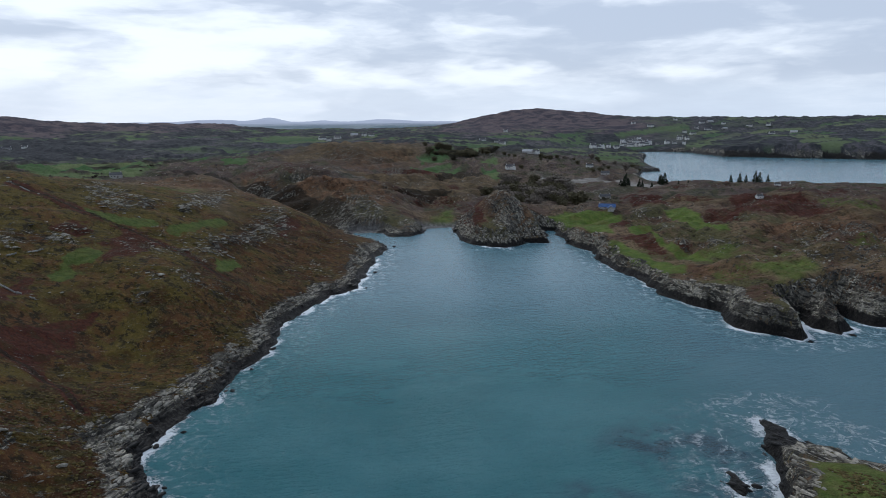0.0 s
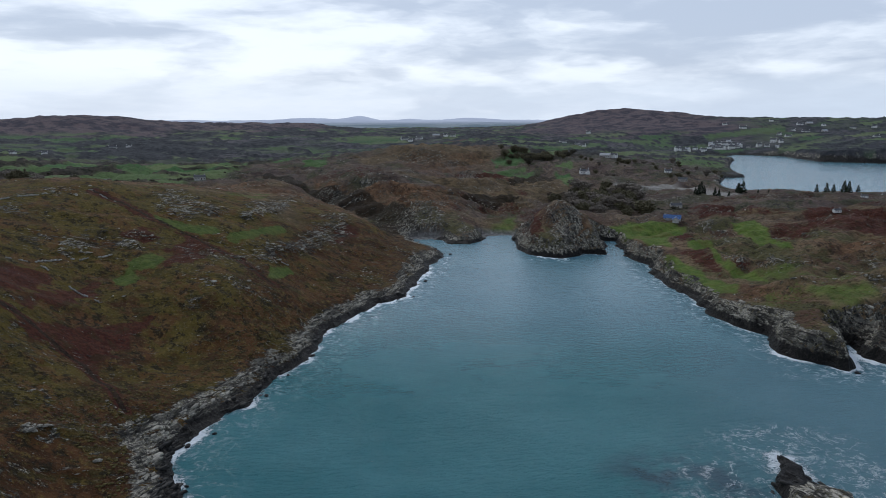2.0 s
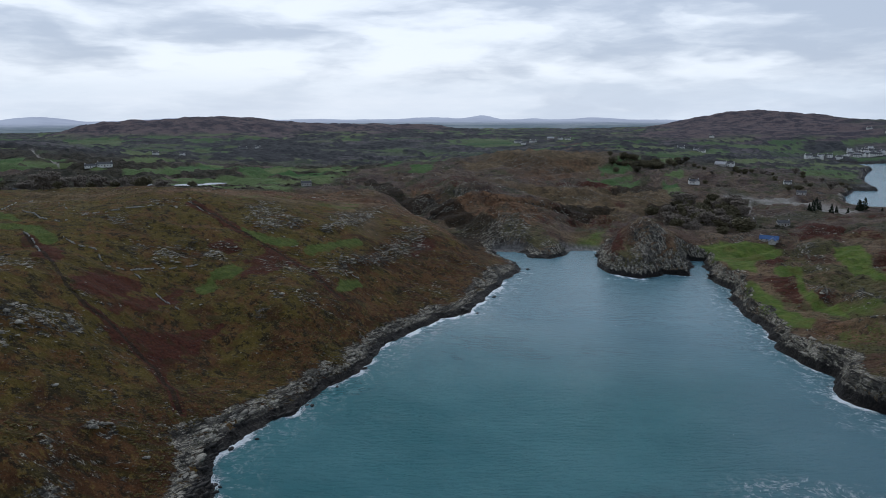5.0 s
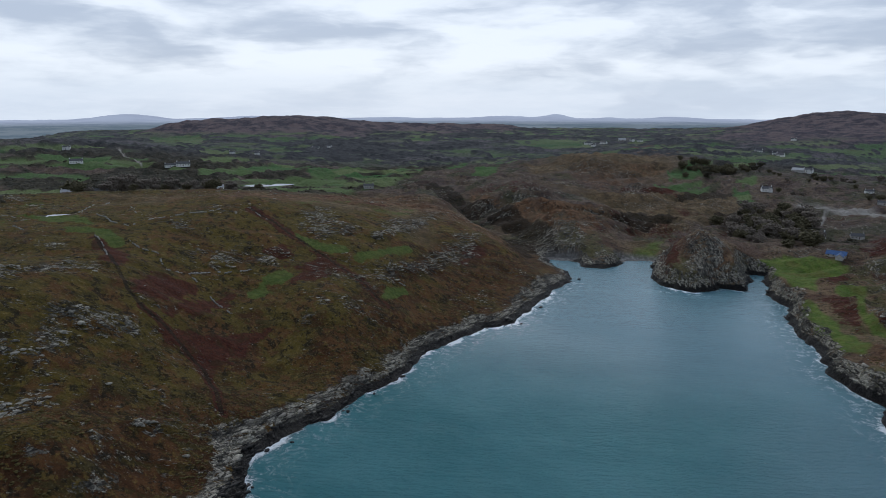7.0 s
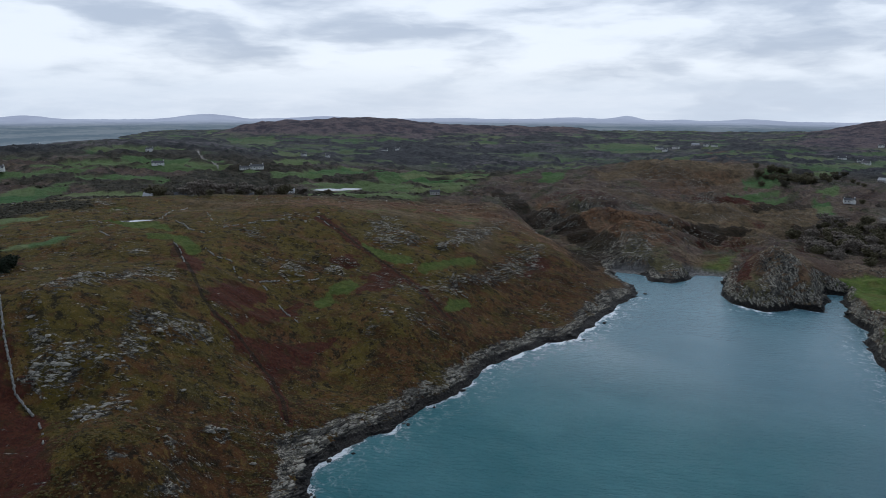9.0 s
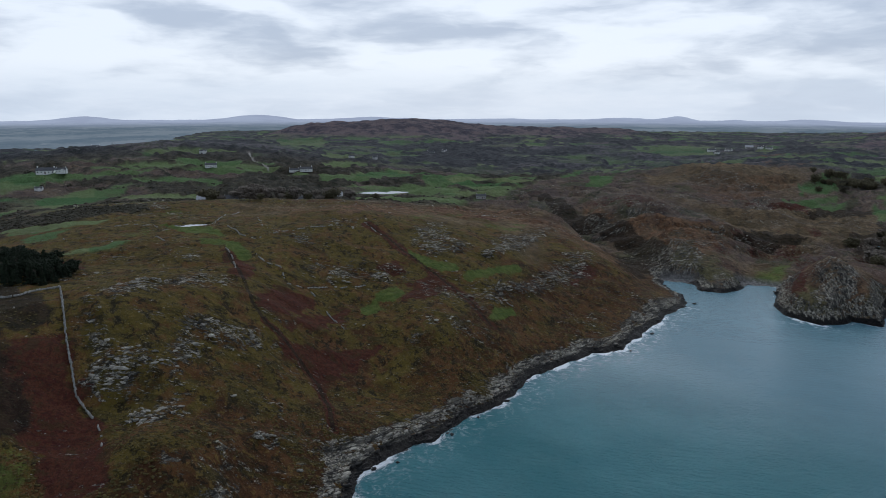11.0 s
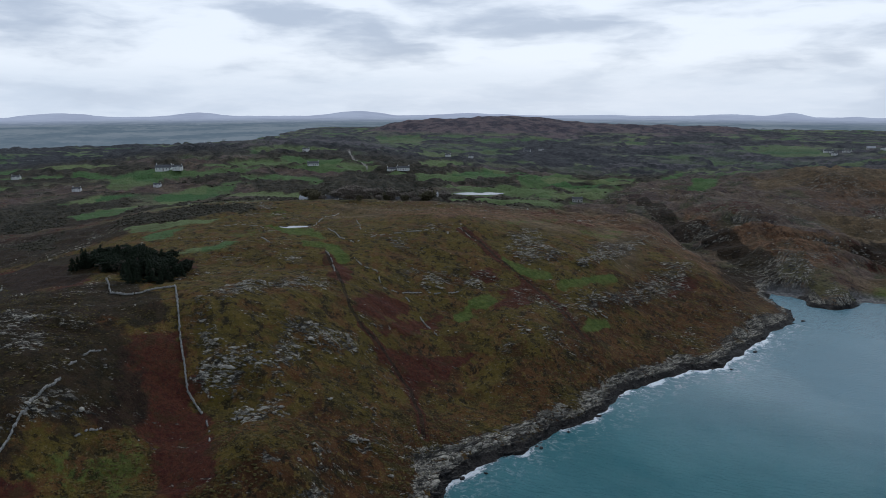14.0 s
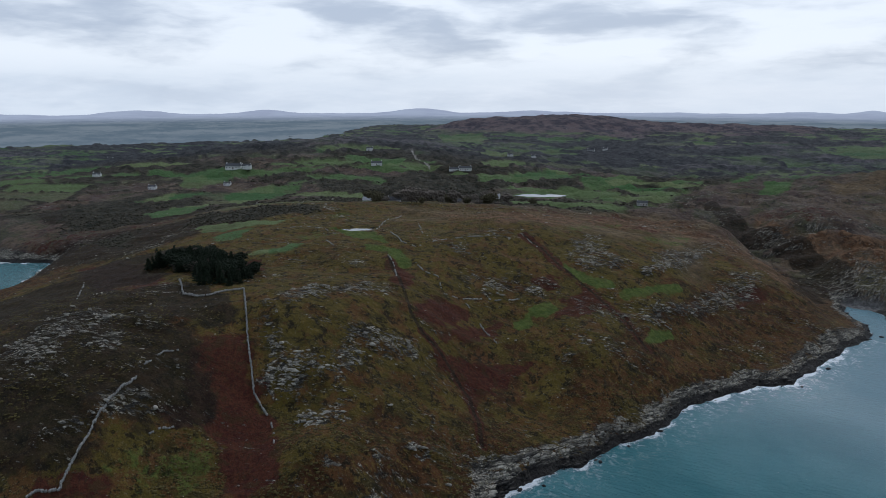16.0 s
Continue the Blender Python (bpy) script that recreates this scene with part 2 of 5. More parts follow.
# outlines of patches of ground, west to east
GRASS_HEADLAND = [[(-224, 214), (-209, 222), (-202, 221), (-187, 213), (-189, 208), (-207, 215), (-218, 209)],
    [(-116, 286), (-114, 307), (-108, 327), (-103, 328), (-108, 298), (-112, 284)],
    [(-148, 284), (-137, 283), (-125, 292), (-120, 288), (-124, 279), (-133, 279), (-142, 278)],
    [(-93, 270), (-89, 288), (-86, 288), (-86, 266), (-89, 264)],
    [(-135, 239), (-130, 250), (-124, 248), (-124, 238), (-132, 235)],
    [(-134, 225), (-130, 235), (-124, 232), (-126, 223)],
    [(-279, 228), (-242, 234), (-219, 225), (-243, 219)]]
GRASS_CREST = [[(-330, 262), (-322, 278), (-297, 258), (-298, 242)],
    [(-185, 339), (-199, 416), (-196, 428), (-175, 345)],
    [(-159, 386), (-164, 434), (-146, 435), (-141, 399), (-150, 377)],
    [(-163, 258), (-160, 269), (-156, 262)],
    [(-266, 100), (-242, 105), (-228, 98), (-230, 89)],
    [(-137, 60), (-134, 83), (-115, 75), (-124, 54), (-134, 49)],
    [(-277, 196), (-274, 216), (-254, 220), (-254, 198)]]
BRACKEN_HEADLAND = [[(-201, 209), (-194, 210), (-176, 204), (-168, 197), (-165, 188), (-183, 198)],
    [(-154, 186), (-158, 204), (-149, 213), (-145, 210), (-140, 189), (-142, 178)],
    [(-137, 188), (-141, 207), (-134, 219), (-131, 213), (-133, 196), (-134, 184)],
    [(-125, 174), (-121, 185), (-118, 201), (-110, 209), (-109, 203), (-110, 189), (-108, 177), (-108, 173), (-118, 175)],
    [(-146, 260), (-147, 272), (-143, 274), (-138, 262)],
    [(-131, 257), (-127, 275), (-114, 274), (-113, 251), (-121, 244)],
    [(-88, 358), (-83, 377), (-78, 375), (-81, 351)]]
BRACKEN_VALLEY = [[(-172, 101), (-165, 111), (-154, 106), (-142, 102), (-123, 100), (-109, 92), (-102, 85), (-102, 78), (-107, 72), (-125, 80), (-141, 79), (-163, 88)],
    [(-256, 157), (-248, 163), (-224, 153), (-229, 145)],
    [(-146, 70), (-144, 79), (-136, 78), (-139, 71)],
    [(-136, 33), (-134, 40), (-130, 50), (-126, 46), (-134, 32)],
    [(-409, 131), (-294, 124), (-231, 112), (-226, 92), (-300, 98)]]
ROCK_KNOLLS = [[(-165, 311), (-170, 346), (-134, 318), (-131, 297), (-138, 288), (-150, 291)],
    [(-132, 338), (-138, 392), (-128, 406), (-119, 369), (-117, 318)],
    [(-96, 336), (-100, 375), (-95, 418), (-84, 381), (-86, 337), (-91, 308)],
    [(-100, 284), (-95, 310), (-90, 333), (-90, 305), (-95, 286)],
    [(-173, 122), (-178, 143), (-175, 168), (-166, 185), (-160, 180), (-166, 150), (-167, 129)],
    [(-167, 118), (-165, 123), (-152, 118), (-142, 115), (-147, 111), (-157, 114)],
    [(-151, 113), (-144, 122), (-134, 123), (-134, 113), (-137, 106), (-145, 108)]]
ROCK_SLOPE = [[(-122, 103), (-126, 111), (-113, 112), (-109, 102)],
    [(-121, 117), (-115, 119), (-112, 116), (-115, 114)],
    [(-97, 99), (-95, 108), (-93, 101), (-95, 98)],
    [(-99, 86), (-97, 92), (-92, 92), (-93, 86)],
    [(-139, 130), (-139, 140), (-132, 140), (-130, 128)],
    [(-141, 143), (-140, 151), (-136, 147)],
    [(-132, 154), (-135, 167), (-130, 160)],
    [(-209, 188), (-209, 199), (-196, 187)],
    [(-192, 244), (-189, 251), (-183, 244)],
    [(-168, 213), (-167, 236), (-163, 227)],
    [(-155, 229), (-158, 242), (-151, 239)],
    [(-132, 204), (-132, 214), (-125, 207)],
    [(-104, 218), (-100, 234), (-97, 228), (-99, 216)]]
ROCK_SOUTH = [[(-156, 40), (-154, 61), (-151, 74), (-148, 68), (-146, 50), (-147, 36)],
    [(-204, 45), (-220, 62), (-210, 68), (-186, 48)],
    [(-181, 63), (-186, 73), (-175, 70)],
    [(-167, 63), (-166, 74), (-163, 70)],
    [(-143, 39), (-143, 44), (-140, 44)],
    [(-148, 60), (-149, 67), (-149, 76), (-145, 67)]]
LAWNS_MOWN = [[(69, 467), (86, 486), (119, 474), (120, 459), (99, 410), (97, 390), (85, 403), (77, 456)],
    [(108, 405), (120, 398), (115, 358), (117, 339), (125, 329), (125, 315), (117, 326), (112, 342), (112, 367), (106, 386)],
    [(90, 378), (94, 373), (100, 350), (104, 332), (111, 315), (109, 301), (101, 305), (97, 327), (91, 346)],
    [(148, 464), (163, 466), (160, 430), (157, 416), (148, 356), (143, 356), (141, 393), (144, 434)]]
LAWNS_ROUGH = [[(125, 332), (141, 331), (134, 317), (126, 325)],
    [(134, 289), (153, 289), (154, 276), (134, 269)],
    [(-19, 464), (-5, 495), (7, 528), (6, 480), (-16, 461)]]
RED_EAST = [[(102, 415), (118, 442), (110, 394), (103, 396)],
    [(96, 371), (115, 390), (113, 352), (110, 334), (103, 348)],
    [(165, 442), (194, 449), (173, 390), (159, 389), (161, 425)],
    [(84, 401), (90, 382), (87, 383)],
    [(9, 454), (12, 482), (24, 470), (26, 428), (21, 415)],
    [(-68, 783), (-7, 769), (-21, 856)],
    [(-73, 470), (-59, 464), (-62, 455), (-79, 451)]]
RUST_GRASS = [[(-171, 588), (-101, 546), (-51, 589), (-34, 529), (-45, 482), (-66, 489), (-113, 527), (-159, 558)],
    [(113, 308), (125, 298), (131, 286), (119, 281), (109, 293)],
    [(165, 367), (222, 378), (216, 335), (197, 305), (185, 337), (161, 345)],
    [(41, 428), (52, 445), (56, 430), (48, 426)],
    [(-154, 559), (-104, 541), (-67, 558), (-47, 576), (-53, 516), (-99, 526)],
    [(-280, 311), (-258, 343), (-229, 395), (-232, 515), (-156, 454), (-131, 428), (-170, 437), (-196, 376), (-195, 293)],
    [(-153, 448), (-134, 463), (-109, 486), (-76, 442), (-81, 407), (-110, 416)]]
STRAW_VALLEY = [[(-14, 543), (5, 579), (5, 543), (-11, 540)],
    [(-74, 706), (-27, 804), (49, 824), (71, 749), (34, 691), (-45, 581)],
    [(-220, 917), (-146, 922), (-150, 882), (-183, 821)]]
ROCK_COVE = [[(30, 443), (36, 449), (42, 435), (41, 422), (49, 422), (38, 409), (30, 428)],
    [(-60, 478), (-51, 491), (-41, 486), (-48, 467), (-56, 464)],
    [(-32, 451), (-29, 473), (-21, 465), (-13, 455), (-28, 442)],
    [(156, 286), (162, 272), (169, 257), (165, 249), (159, 256), (151, 271)],
    [(146, 391), (140, 365), (135, 321), (131, 323)],
    [(114, 356), (117, 355), (120, 336), (116, 335)],
    [(132, 482), (136, 480), (137, 438), (131, 435)],
    [(-161, 563), (-141, 564), (-118, 528), (-145, 550)],
    [(-72, 825), (-60, 877), (-42, 791), (-49, 718)]]
FIELDS_VALLEY = [[(-36, 948), (6, 987), (8, 927), (-27, 898)],
    [(-39, 843), (12, 907), (10, 888), (-33, 806)],
    [(-16, 856), (20, 864), (12, 802)],
    [(48, 906), (69, 941), (73, 912), (58, 858)],
    [(47, 852), (64, 837), (68, 767), (56, 739)],
    [(40, 1049), (68, 1113), (65, 999), (45, 998)],
    [(-11, 992), (14, 1080), (15, 1022), (-7, 979)]]
FIELDS_WEST = [[(-770, 358), (-727, 423), (-656, 496), (-645, 413), (-650, 374), (-637, 323), (-657, 306)],
    [(-633, 244), (-633, 281), (-602, 319), (-606, 269)],
    [(-556, 222), (-560, 254), (-549, 292), (-505, 245), (-522, 224)],
    [(-595, 319), (-591, 379), (-570, 402), (-543, 363), (-518, 296), (-566, 309)],
    [(-384, 192), (-364, 209), (-330, 221), (-330, 238), (-322, 218), (-334, 197), (-346, 182)],
    [(-321, 177), (-328, 192), (-325, 204), (-295, 178), (-300, 168)],
    [(-258, 158), (-256, 174), (-251, 197), (-242, 175), (-252, 166)]]
FIELDS_NORTH = [[(-509, 603), (-559, 761), (-562, 861), (-455, 727), (-457, 636), (-485, 586)],
    [(-449, 729), (-488, 953), (-361, 705), (-385, 647)],
    [(-343, 613), (-326, 630), (-310, 605), (-305, 560)],
    [(-639, 742), (-659, 856), (-633, 853), (-586, 719)],
    [(-1327, 1319), (-1170, 1330), (-1017, 1192), (-960, 984)],
    [(-809, 1019), (-788, 1255), (-766, 1202), (-771, 1022)],
    [(-319, 858), (-363, 1059), (-365, 1158), (-310, 909)]]
FIELDS_FAR = [[(-282, 889), (-266, 938), (-241, 866), (-226, 729)],
    [(-395, 1458), (-342, 1670), (-234, 1438), (-303, 1376)],
    [(60, 1195), (133, 1384), (163, 1361), (96, 1161)],
    [(380, 1576), (612, 1754), (573, 1637), (391, 1543)],
    [(-19, 993), (17, 1082), (13, 1013), (-17, 963)],
    [(226, 1060), (256, 1081), (238, 986), (218, 996)]]
WOODS_WEST = [[(-675, 194), (-626, 241), (-513, 208), (-429, 164), (-533, 152)],
    [(-523, 279), (-533, 315), (-437, 315), (-337, 264), (-348, 215), (-422, 204)],
    [(-1714, 491), (-1788, 770), (-1766, 897), (-865, 418), (-804, 321), (-770, 222)],
    [(-944, 498), (-933, 538), (-759, 443), (-742, 396)],
    [(-874, 673), (-969, 915), (-650, 620), (-686, 535)],
    [(-615, 429), (-551, 466), (-482, 520), (-419, 588), (-388, 578), (-448, 361)],
    [(-450, 638), (-457, 727), (-387, 645), (-394, 606)],
    [(-647, 379), (-648, 467), (-607, 477), (-603, 414)]]
PURPLE_HILL = [[(-153, 893), (-113, 935), (-56, 967), (-38, 946), (-54, 872), (-82, 779), (-103, 737)],
    [(-161, 1408), (-76, 1452), (-38, 1238), (-67, 1006)]]
DARK_VALLEY = [[(-107, 486), (-81, 484), (-55, 464), (-69, 443), (-78, 412)],
    [(30, 685), (70, 734), (104, 708), (100, 606), (67, 596), (39, 594)],
    [(-38, 571), (-27, 643), (7, 630), (-4, 577), (-23, 535)],
    [(-6, 768), (49, 801), (48, 849), (-3, 852)]]
RED_HEATH = [[(211, 510), (244, 456), (224, 382), (190, 388), (183, 441)],
    [(112, 342), (129, 350), (128, 340), (116, 335)],
    [(158, 614), (171, 541), (155, 477), (130, 486)]]
OLIVE_GRASS = [[(247, 460), (270, 425), (243, 378), (227, 398)],
    [(185, 313), (213, 334), (197, 304), (183, 301)],
    [(108, 282), (123, 268), (150, 283), (165, 324), (136, 317)]]
HEADLAND_LANE = [(-180, 290), (-166, 288), (-152, 282), (-141, 279), (-128, 276), (-114, 273), (-104, 271), (-93, 265), (-86, 262)]
SHEEP_TRACK = [(-202, 211), (-173, 194), (-147, 177), (-137, 174), (-129, 176), (-120, 175), (-109, 173), (-96, 164), (-87, 156)]


def in_plots(x, y, plots, soft=1.5, torn=2.5):
    """1 inside any of the outlines, 0 outside, with a ragged edge."""
    out = np.zeros(x.shape)
    for ring in plots:
        xs, ys = [q[0] for q in ring], [q[1] for q in ring]
        near = (x > min(xs) - 9) & (x < max(xs) + 9) & (y > min(ys) - 9) & (y < max(ys) + 9)
        if near.any():
            u, v = x[near], y[near]
            d = shore_distance(u, v, ring) + torn * fbm(u, v, 7, 33, 3, 0.6)
            out[near] = np.maximum(out[near], ramp(d, -soft, soft))
    return out


def rocky(x, y):
    """How thickly bedrock breaks through the turf, 0 to 1."""
    u, v = x * 0.83 + y * 0.56, y * 0.83 - x * 0.56
    share = 0.26 + 0.34 * fbm(u, 2.6 * v, 34, 41, 3, 0.6) + 0.26 * fbm(x, y, 50, 47, 3)
    for e in OUTCROPS:
        share = share + 0.3 * in_ellipse(x, y, e, 1.0)
    share = share + 0.52 * in_plots(x, y, ROCK_KNOLLS + ROCK_SLOPE + ROCK_SOUTH + ROCK_COVE, 5, 5)
    share = share + 0.30 * ledges(x, y)
    return np.clip(share, 0, 1)


def ledges(x, y):
    """Broken scarps of bedrock that cross the heath, 0 to 1."""
    u, v = x + 4 * value_noise(x, y, 11, 51), y + 4 * value_noise(x, y, 11, 53)
    near = np.maximum.reduce([along(u, v, line, 3.5) for line in LEDGES])
    return near * np.clip(0.55 + 0.9 * fbm(x, y, 9, 55, 2), 0, 1)


LEDGES_HEADLAND = [[(-181, 129), (-166, 123), (-153, 118), (-142, 113), (-134, 110)], [(-180, 127), (-178, 140), (-175, 157), (-171, 179)], [(-120, 108), (-113, 113), (-104, 119)],
    [(-107, 95), (-89, 101), (-86, 108)], [(-95, 118), (-90, 143)], [(-138, 119), (-131, 126), (-122, 130)], [(-140, 149), (-133, 159)], [(-144, 181), (-136, 186)],
    [(-152, 286), (-146, 294), (-136, 309)], [(-125, 303), (-119, 312), (-117, 353)], [(-106, 272), (-100, 284), (-92, 321), (-90, 372)], [(-160, 229), (-152, 261)], [(-146, 245), (-140, 262)],
    [(-204, 74), (-186, 91)], [(-152, 58), (-151, 73)], [(-131, 59), (-125, 72)], [(38, 447), (43, 430), (44, 412)], [(48, 436), (52, 422)]]
LEDGES_BEYOND = [[(-62, 478), (-48, 466)], [(-50, 492), (-44, 470)], [(-104, 545), (-97, 532)], [(-75, 522), (-64, 500), (-56, 481)], [(-158, 598), (-150, 570)], [(-46, 572), (-36, 507)], [(-122, 540), (-112, 552)], [(-71, 551), (-60, 540)], [(-175, 930), (-120, 915)], [(-110, 850), (-70, 838)], [(112, 360), (126, 343)], [(145, 395), (160, 360)], [(116, 446), (130, 434)],
    [(175, 330), (200, 310)], [(150, 300), (172, 284)]]
LEDGES = LEDGES_HEADLAND + LEDGES_BEYOND


def crags(x, y):
    """The larger blocks of rock that stand out of the ground: 0 to 1."""
    u, v = x * 0.83 + y * 0.56, y * 0.83 - x * 0.56
    return ramp(rocky(x, y) + 0.55 * fbm(u * 0.6, v * 1.4, 4.6, 43, 3, 0.75), 0.52, 0.72)


# knolls where most of the bedrock shows: x, y, half axes, turn
OUTCROPS = [(-62, 478, 14, 20, 0), (42, 432, 7, 22, -20), (-110, 905, 60, 26, 10), (160, 410, 22, 10, -50), (190, 330, 40, 14, -30), (120, 400, 16, 8, -40), (140, 330, 20, 8, -40),
    (-75, 500, 34, 12, 30), (-120, 560, 40, 16, 45), (150, 290, 30, 22, -40), (200, 290, 40, 20, 0)]

# pools: x, y, half axes, turn, level
POOLS = [(-263, 236, 10, 3.6, 52, 49.6), (-383, 566, 22, 9, 42, 24.6)]


def flat_shore(x, y):
    """The pebble beaches at the head of the cove and the tidal strand, 0 to 1."""
    return np.maximum.reduce([in_ellipse(x, y, e, 0.6) for e in SANDS])


SANDS = [(-4, 474, 15, 9, 12), (-52, 458, 12, 7, 10), (152, 745, 60, 26, -50), (185, 690, 40, 16, -60)]


def land(x, y):
    """Height of the ground, distance to the sea and share of bare rock."""
    d = coast(x, y)
    r = np.hypot(x, y)
    inland = ramp(d, 2, 30)
    beach = flat_shore(x, y)
    rise, rock_ring = hills(x, y), shore_distance(x, y, SKERRY)
    far = np.exp(-r / 2500)
    top = np.maximum(rise, 3.5 + 2.5 * ramp(d, 5, 25) - 3.0 * beach)
    top = np.where(r > 2500, top * (1 - ramp(r, 3000, 4200)) + 3.0 * ramp(r, 3000, 4200), top)
    knoll = np.maximum(ramp(x, 30, 110), ramp(y - 0.25 * x, 470, 540)) * (1 - 0.5 * ramp(r, 900, 1600))
    u, v = x * 0.86 + y * 0.5, y * 0.86 - x * 0.5
    ridged = 1 - 2 * np.abs(fbm(u * 0.55, v * 1.25, 42, 61, 4, 0.55))
    top += inland * knoll * ((6.0 + 3.5 * ramp(y, 520, 600) * (1 - ramp(x, 0, 80))) * (ridged - 0.62) + 2.0 * fbm(x, y, 12, 63, 3))
    top += inland * (1 - knoll) * (1.6 * (1 - 2 * np.abs(fbm(u * 0.6, v * 1.3, 30, 65, 3))) - 1.0 + 0.5 * fbm(x, y, 8, 67, 3))
    top += inland * (1.5 * fbm(x, y, 34, 11, 4) + far * (6.5 * fbm(x, y, 150, 13, 4) + 2.5 * fbm(x, y, 50, 15, 2)) * ramp(r, 420, 800))
    rugged = ramp(rise, 26, 46) * ramp(r, 1100, 1500) * (1 - ramp(r, 2600, 3300))
    top += rugged * (10.0 * np.abs(fbm(x, y, 110, 83, 4)) - 3.0 + 1.5 * fbm(x, y, 40, 85, 2))
    rock = crags(x, y) * ramp(d, 3, 12) * (1 - ramp(r, 900, 1500))
    top += rock * (0.6 + 0.5 * fbm(x, y, 4, 21, 2)) + 1.0 * ledges(x, y) * ramp(d, 3, 12) + 0.22 * fbm(x, y, 3, 23, 2) * inland
    # the shore: ledges of tilted slabs on the west side, higher cliffs in the cove and on the east side
    east = ramp(x, -45, 25)
    steep = 0.66 + 0.9 * east + 1.2 * ramp(rock_ring, -6, -2)
    ribs = fbm((0.87 * y - 0.5 * x) * 0.22, 0.87 * x + 0.5 * y, 5.5, 57, 3, 0.6) * ramp(x, 60, 100) * ramp(d, 0.3, 3)
    cliff = steep * np.maximum(d + 3.2 * ribs, 0) + 0.7 * fbm(x, y, 7, 27, 3) * ramp(d, 0, 4) + np.minimum(d, 0) * 0.7
    ledge = 1.1 + 0.5 * east
    cliff = cliff + 0.55 * (np.round(cliff / ledge) * ledge - cliff) * ramp(d, 0.5, 3)
    spine = 1.2 + 5.6 * ramp(168 - y, 0, 42) + 2.0 * ramp(130 - y, 0, 30)
    reef = ramp(x + 0.1 * (y - 140), 71, 68) * ramp(y, 124, 127)
    top = np.where(rock_ring > -16, (1 - reef) * (spine + 1.1 * fbm(0.5 * x, y, 7, 29, 3)) + reef * 0.9, top)
    z = soft_min(top, cliff, 2.0)
    z = z + beach * (np.minimum(z, 0.12 * d) - z)
    for px, py, ra, rb, turn, level in POOLS:
        basin = in_ellipse(x, y, (px, py, ra * 1.5, rb * 1.5, turn), 0.5)
        z = z + (level - 0.35 - z) * basin
    return z, d, rock

# ---------------------------------------------------------------- materials
def material(name, rough=0.9, spec=0.3):
    m = bpy.data.materials.new(name)
    n = Net(nodes_of(m))
    shader = n.add("ShaderNodeBsdfPrincipled", {"Roughness": rough, "Specular IOR Level": spec})
    n.put(n.add("ShaderNodeOutputMaterial").inputs[0], shader.outputs[0])
    return m, n, shader


def place_of(n):
    return n.add("ShaderNodeNewGeometry").outputs["Position"]


def turned(n, p, angle):
    return n.add("ShaderNodeVectorRotate", {"Vector": p, "Angle": angle}, rotation_type="Z_AXIS").outputs[0]


def rock_colour(n, p):
    a = n.noise(p, 0.3, 5, 0.65)
    b = n.noise(n.scaled(p, 1.0, 1.0, 2.5), 1.3, 5, 0.7)
    east = n.step(n.add("ShaderNodeSeparateXYZ", {0: p}).outputs[0], -45, -15)

    def bedded(x, y, z, detail, rough):
        west = n.noise(n.scaled(turned(n, p, -1.32), x, y, z), 1.0, detail, rough)
        other = n.noise(n.scaled(turned(n, p, 1.05), x, y, z), 1.0, detail, rough)
        return n.math("ADD", n.math("MULTIPLY", west, n.math("SUBTRACT", 1.0, east)), n.math("MULTIPLY", other, east))

    seam = bedded(0.16, 1.0, 0.7, 6, 0.72)
    c = n.mix(n.step(a, 0.38, 0.60), (0.088, 0.082, 0.070), (0.25, 0.236, 0.20))
    c = n.mix(n.step(b, 0.48, 0.58), c, (0.53, 0.49, 0.40))
    c = n.mix(n.math("MULTIPLY", n.step(n.noise(p, 0.8, 4, 0.6), 0.54, 0.64), 0.6), c, (0.15, 0.135, 0.06))
    c = n.mix(n.math("MULTIPLY", n.step(n.noise(n.scaled(p, 1, 1, 0.5), 0.07, 5, 0.65), 0.50, 0.42), 0.6), c, (0.034, 0.032, 0.029))
    beds = bedded(0.07, 0.5, 0.3, 5, 0.7)
    c = n.mix(n.math("MULTIPLY", n.step(beds, 0.49, 0.43), 0.7), c, (0.030, 0.029, 0.028))
    return n.mix(n.math("MULTIPLY", n.step(seam, 0.50, 0.43), 0.9), c, (0.018, 0.017, 0.016))


